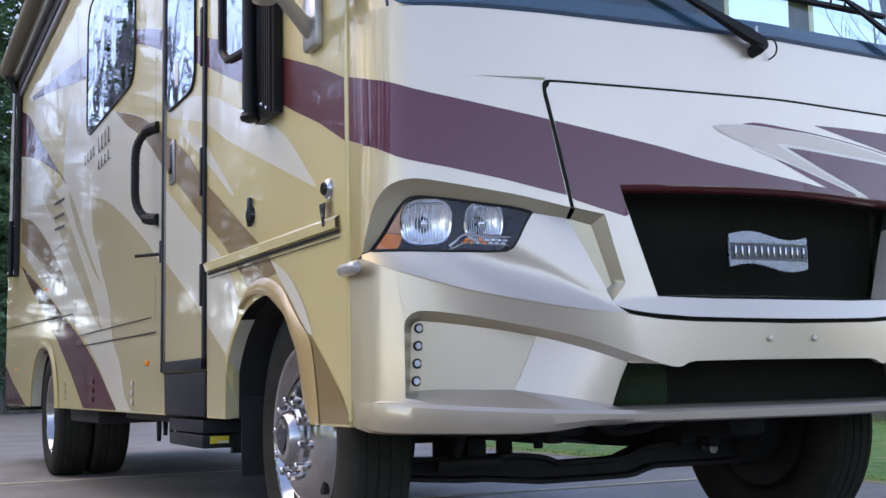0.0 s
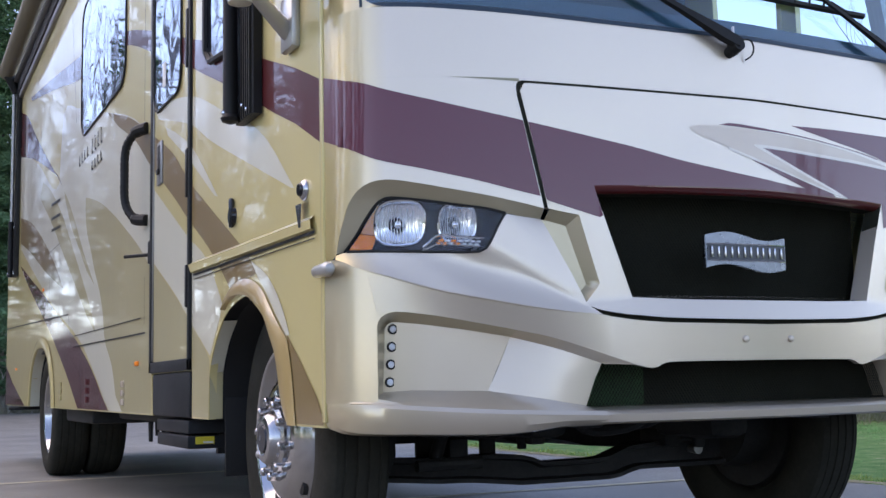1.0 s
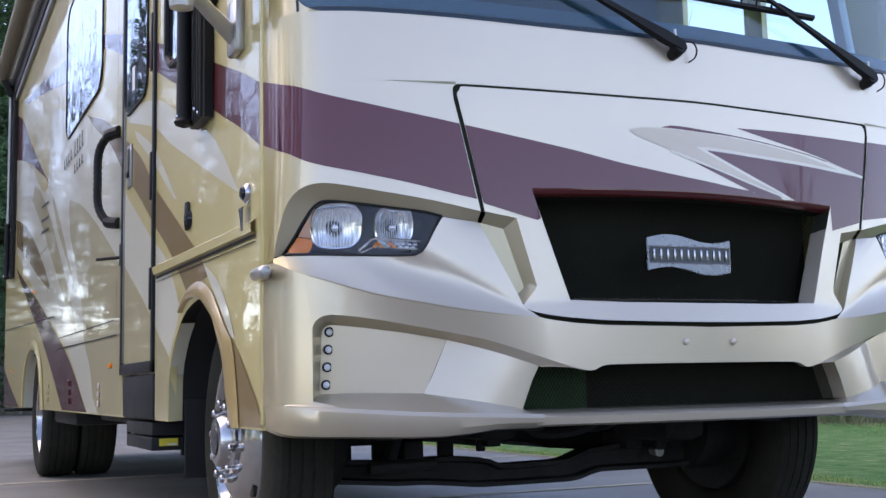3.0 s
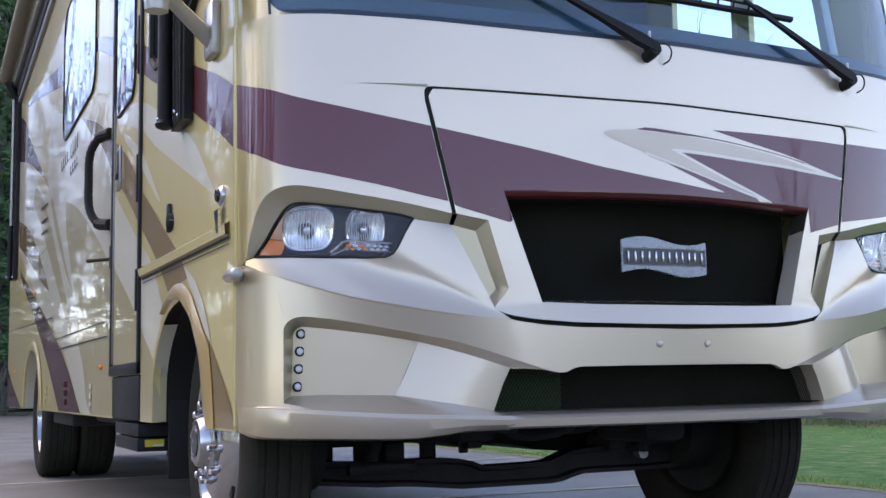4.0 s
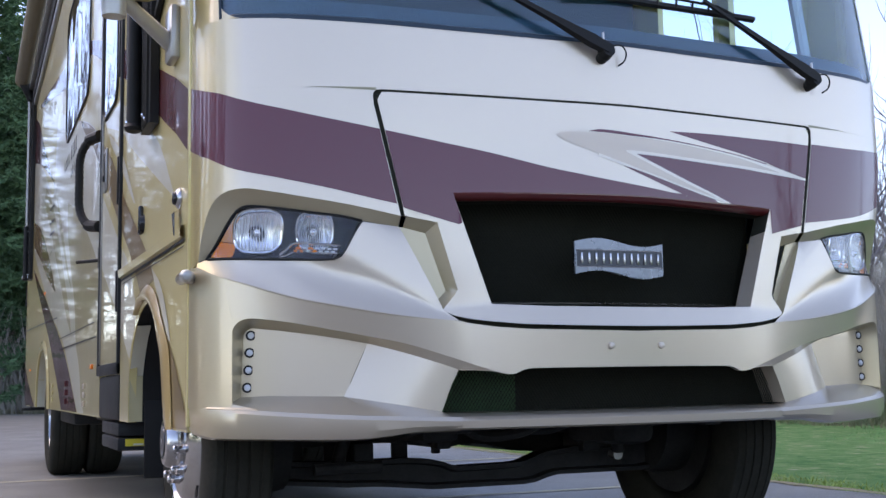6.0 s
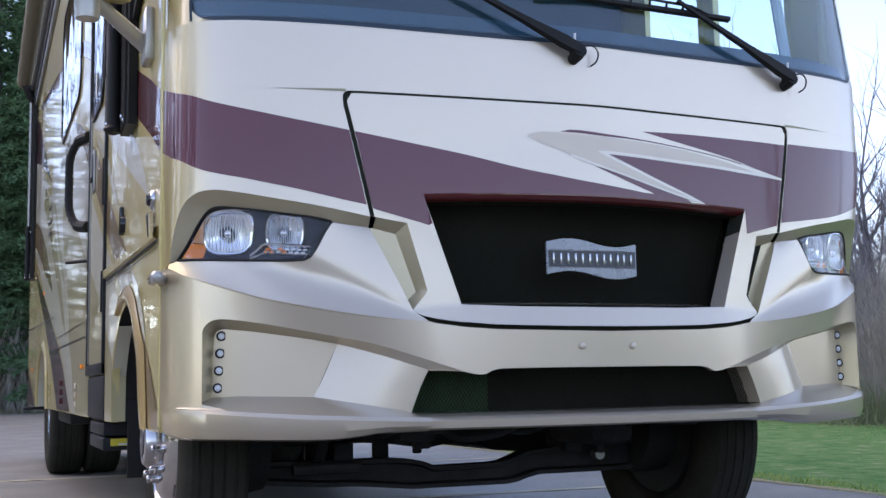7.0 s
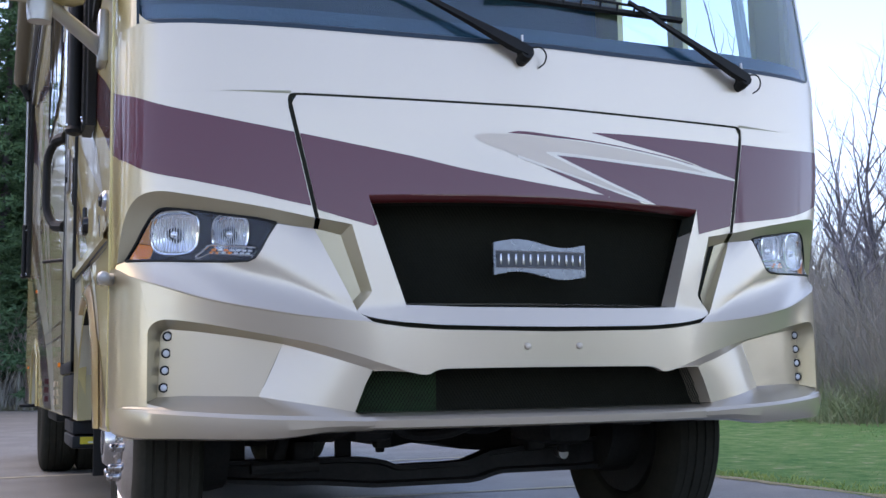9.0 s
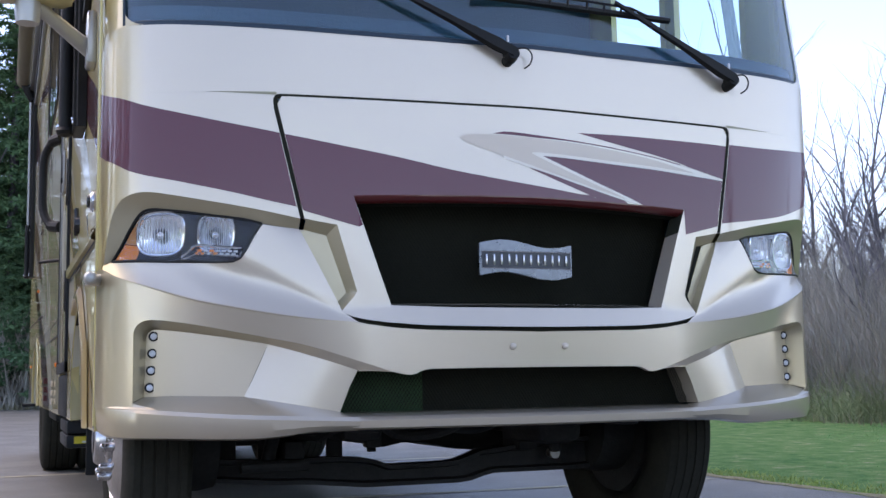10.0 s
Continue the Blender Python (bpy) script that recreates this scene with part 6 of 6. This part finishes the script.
kinds = [bare_tree(11 + k, h) for k, h in enumerate((8.0, 6.6, 9.2, 7.2, 5.4))]
spots = []
r = random.Random(3)
for k in range(84):
    spots.append((r.uniform(11.8, 24), 4.0 + k * .5 + r.uniform(-.6, .6)))
for k in range(54):
    x = -40 + k * .68 + r.uniform(-.7, .7)
    spots.append((x if x < -7.5 or k % 3 == 0 else x - 22, r.uniform(39.5, 50)))
for k in range(16):
    spots.append((r.uniform(-42, -34), 12 + k * 2.4))
# unseen trees to the front right, added to dim reflections in the bumper
for k in range(7):
    spots.append((r.uniform(14, 22), -30 + 4.6 * k))
# unseen tree row behind the camera, added to darken the front's low reflections
for k in range(34):
    spots.append((-50 + k * 2.8 + r.uniform(-1.2, 1.2), r.uniform(-46, -38)))
for k, (x, y) in enumerate(spots):
    m = pose(x, y, GZ - .03, 0, 0, r.uniform(0, 360))
    sc = r.uniform(.85, 1.2) * (.84 if k < 84 else 1.6 if k < 138 else 1.0 if k < 154 else .6 if k < 161 else .72)
    if k < len(kinds):
        kinds[k].matrix_basis = m @ Matrix.Scale(sc, 4)
    else:
        copy_thing(kinds[k % 5], m).scale = (sc, sc, sc * r.uniform(.95, 1.1))
for k in range(10):
    m = pose(-8.0 - 20 * r.random() - 6 * (k % 3), r.uniform(40, 56), GZ - .03, 0, 0, r.uniform(0, 360))
    sc = r.uniform(2.1, 2.9)
    copy_thing(kinds[k % 5], m).scale = (sc * .8, sc * .8, sc)
for k in range(5):
    m = pose(-7.5 + .9 * k, r.uniform(44, 56), GZ - .03, 0, 0, r.uniform(0, 360))
    sc = r.uniform(1.6, 2.2)
    copy_thing(kinds[k % 5], m).scale = (sc * .8, sc * .8, sc)
pk = [pine_tree(31, 17.0), pine_tree(32, 19.5)]
for k, (x, y) in enumerate(((.2, 40), (2.2, 41), (4.2, 42), (1.2, 44), (3.4, 45), (6, 46), (9, 46), (-1.4, 43), (-.6, 47), (-10, 49), (-2.6, 53), (1.0, 53), (4.0, 54), (-.4, 51), *[(-35 - 2 * (q % 3), -4 + 4.6 * q) for q in range(9)], (-16, 43), (-18.5, 41.5), (-21, 44), (-24, 42), (-27, 39.5), (-29.5, 36.5), (-32.5, 33.5), (-22, 47))):
    m = pose(x, y, GZ - .03, 0, 0, r.uniform(0, 360))
    if k < 2:
        pk[k].matrix_basis = m
    else:
        copy_thing(pk[k % 2], m)

# ---- undergrowth at the edge of the woods, dry grass, turf blades ----
def thicket(name, label, mat, count, place, height, width, lean):
    v, f = [], []
    for _ in range(count):
        x, y = place()
        h = height()
        a = r.uniform(0, 2 * math.pi)
        d = Vector((r.uniform(-lean, lean), r.uniform(-lean, lean), 1))
        s = Vector((math.cos(a), math.sin(a), 0)) * width * r.uniform(.6, 1.3)
        p = Vector((x, y, GZ - .05))
        q = p + d * h * .5
        e = q + (d + Vector((r.uniform(-lean, lean), r.uniform(-lean, lean), -.2))) * h * .5
        b0 = len(v)
        v += [p - s, p + s, q - s * .7, q + s * .7, e]
        f += [(b0, b0 + 1, b0 + 3, b0 + 2), (b0 + 2, b0 + 3, b0 + 4)]
    ob = from_lists(name, v, f, mat)
    return tagged(ob, label, "undergrowth", kind="stuff")


# the share below y 2 is unseen brush, added only for reflections
strip = lambda: (11.2 + 7 * r.random() ** 1.3, r.uniform(-24, 2) if r.random() < .13 else r.uniform(2, 44))
bushes = [(r.uniform(10.3, 13.5), r.uniform(2, 44), r.uniform(.35, 1.1)) for _ in range(90)]


def clump():
    x, y, w = r.choice(bushes)
    return x + r.gauss(0, .5) * w, y + r.gauss(0, .6) * w


thicket("brushwood", "grey leafless brushwood at the edge of the woods", TWIG, 150000, strip, lambda: r.uniform(.8, 3.4) * r.uniform(.6, 1.3), .0042, .6)
thicket("shrub", "budding green shrubs under the trees", SHRUB, 70000, clump, lambda: r.uniform(.2, 1.15) * r.uniform(.35, 1.1), .0032, 1.1)
thicket("brushwood", "taller grey brush deeper in the woods", TWIG, 60000, lambda: (16 + 12 * r.random(), r.uniform(2, 46)), lambda: r.uniform(2.5, 6.0), .006, .35)
thicket("dry_grass", "dry straw-coloured grass at the edge of the woods", STRAW, 4000, lambda: (10.0 + 1.6 * r.random(), r.uniform(2, 48)), lambda: r.uniform(.08, .25), .006, .8)
# this brush stands unseen behind the camera and only darkens reflections
thicket("far_brush", "unseen grey brush behind the camera, added for reflections", TWIG, 16000, lambda: (r.uniform(-50, 46), r.uniform(-46, -36)), lambda: r.uniform(1.5, 5.2), .04, .4)
thicket("far_brush", "grey brush behind the car park", TWIG, 34000, lambda: (r.uniform(-42, 10), r.uniform(39, 46)), lambda: r.uniform(.6, 4.4), .03, .4)
thicket("dry_grass", "dry grass along the far edge of the tarmac", STRAW, 4000, lambda: (r.uniform(-30, 8), r.uniform(38.4, 39.5)), lambda: r.uniform(.1, .35), .02, .4)
thicket("grass", "short green spring grass", BLADE, 60000, lambda: (3.16 + 7.5 * r.random() ** 1.6, r.uniform(.8, 16)), lambda: r.uniform(.008, .030), .0045, 1.2)
thicket("grass", "longer yellow-green grass along the tarmac", TUFT, 16000, lambda: (3.09 + .62 * r.random() ** 2, r.uniform(.8, 14)), lambda: r.uniform(.02, .075), .004, .8)
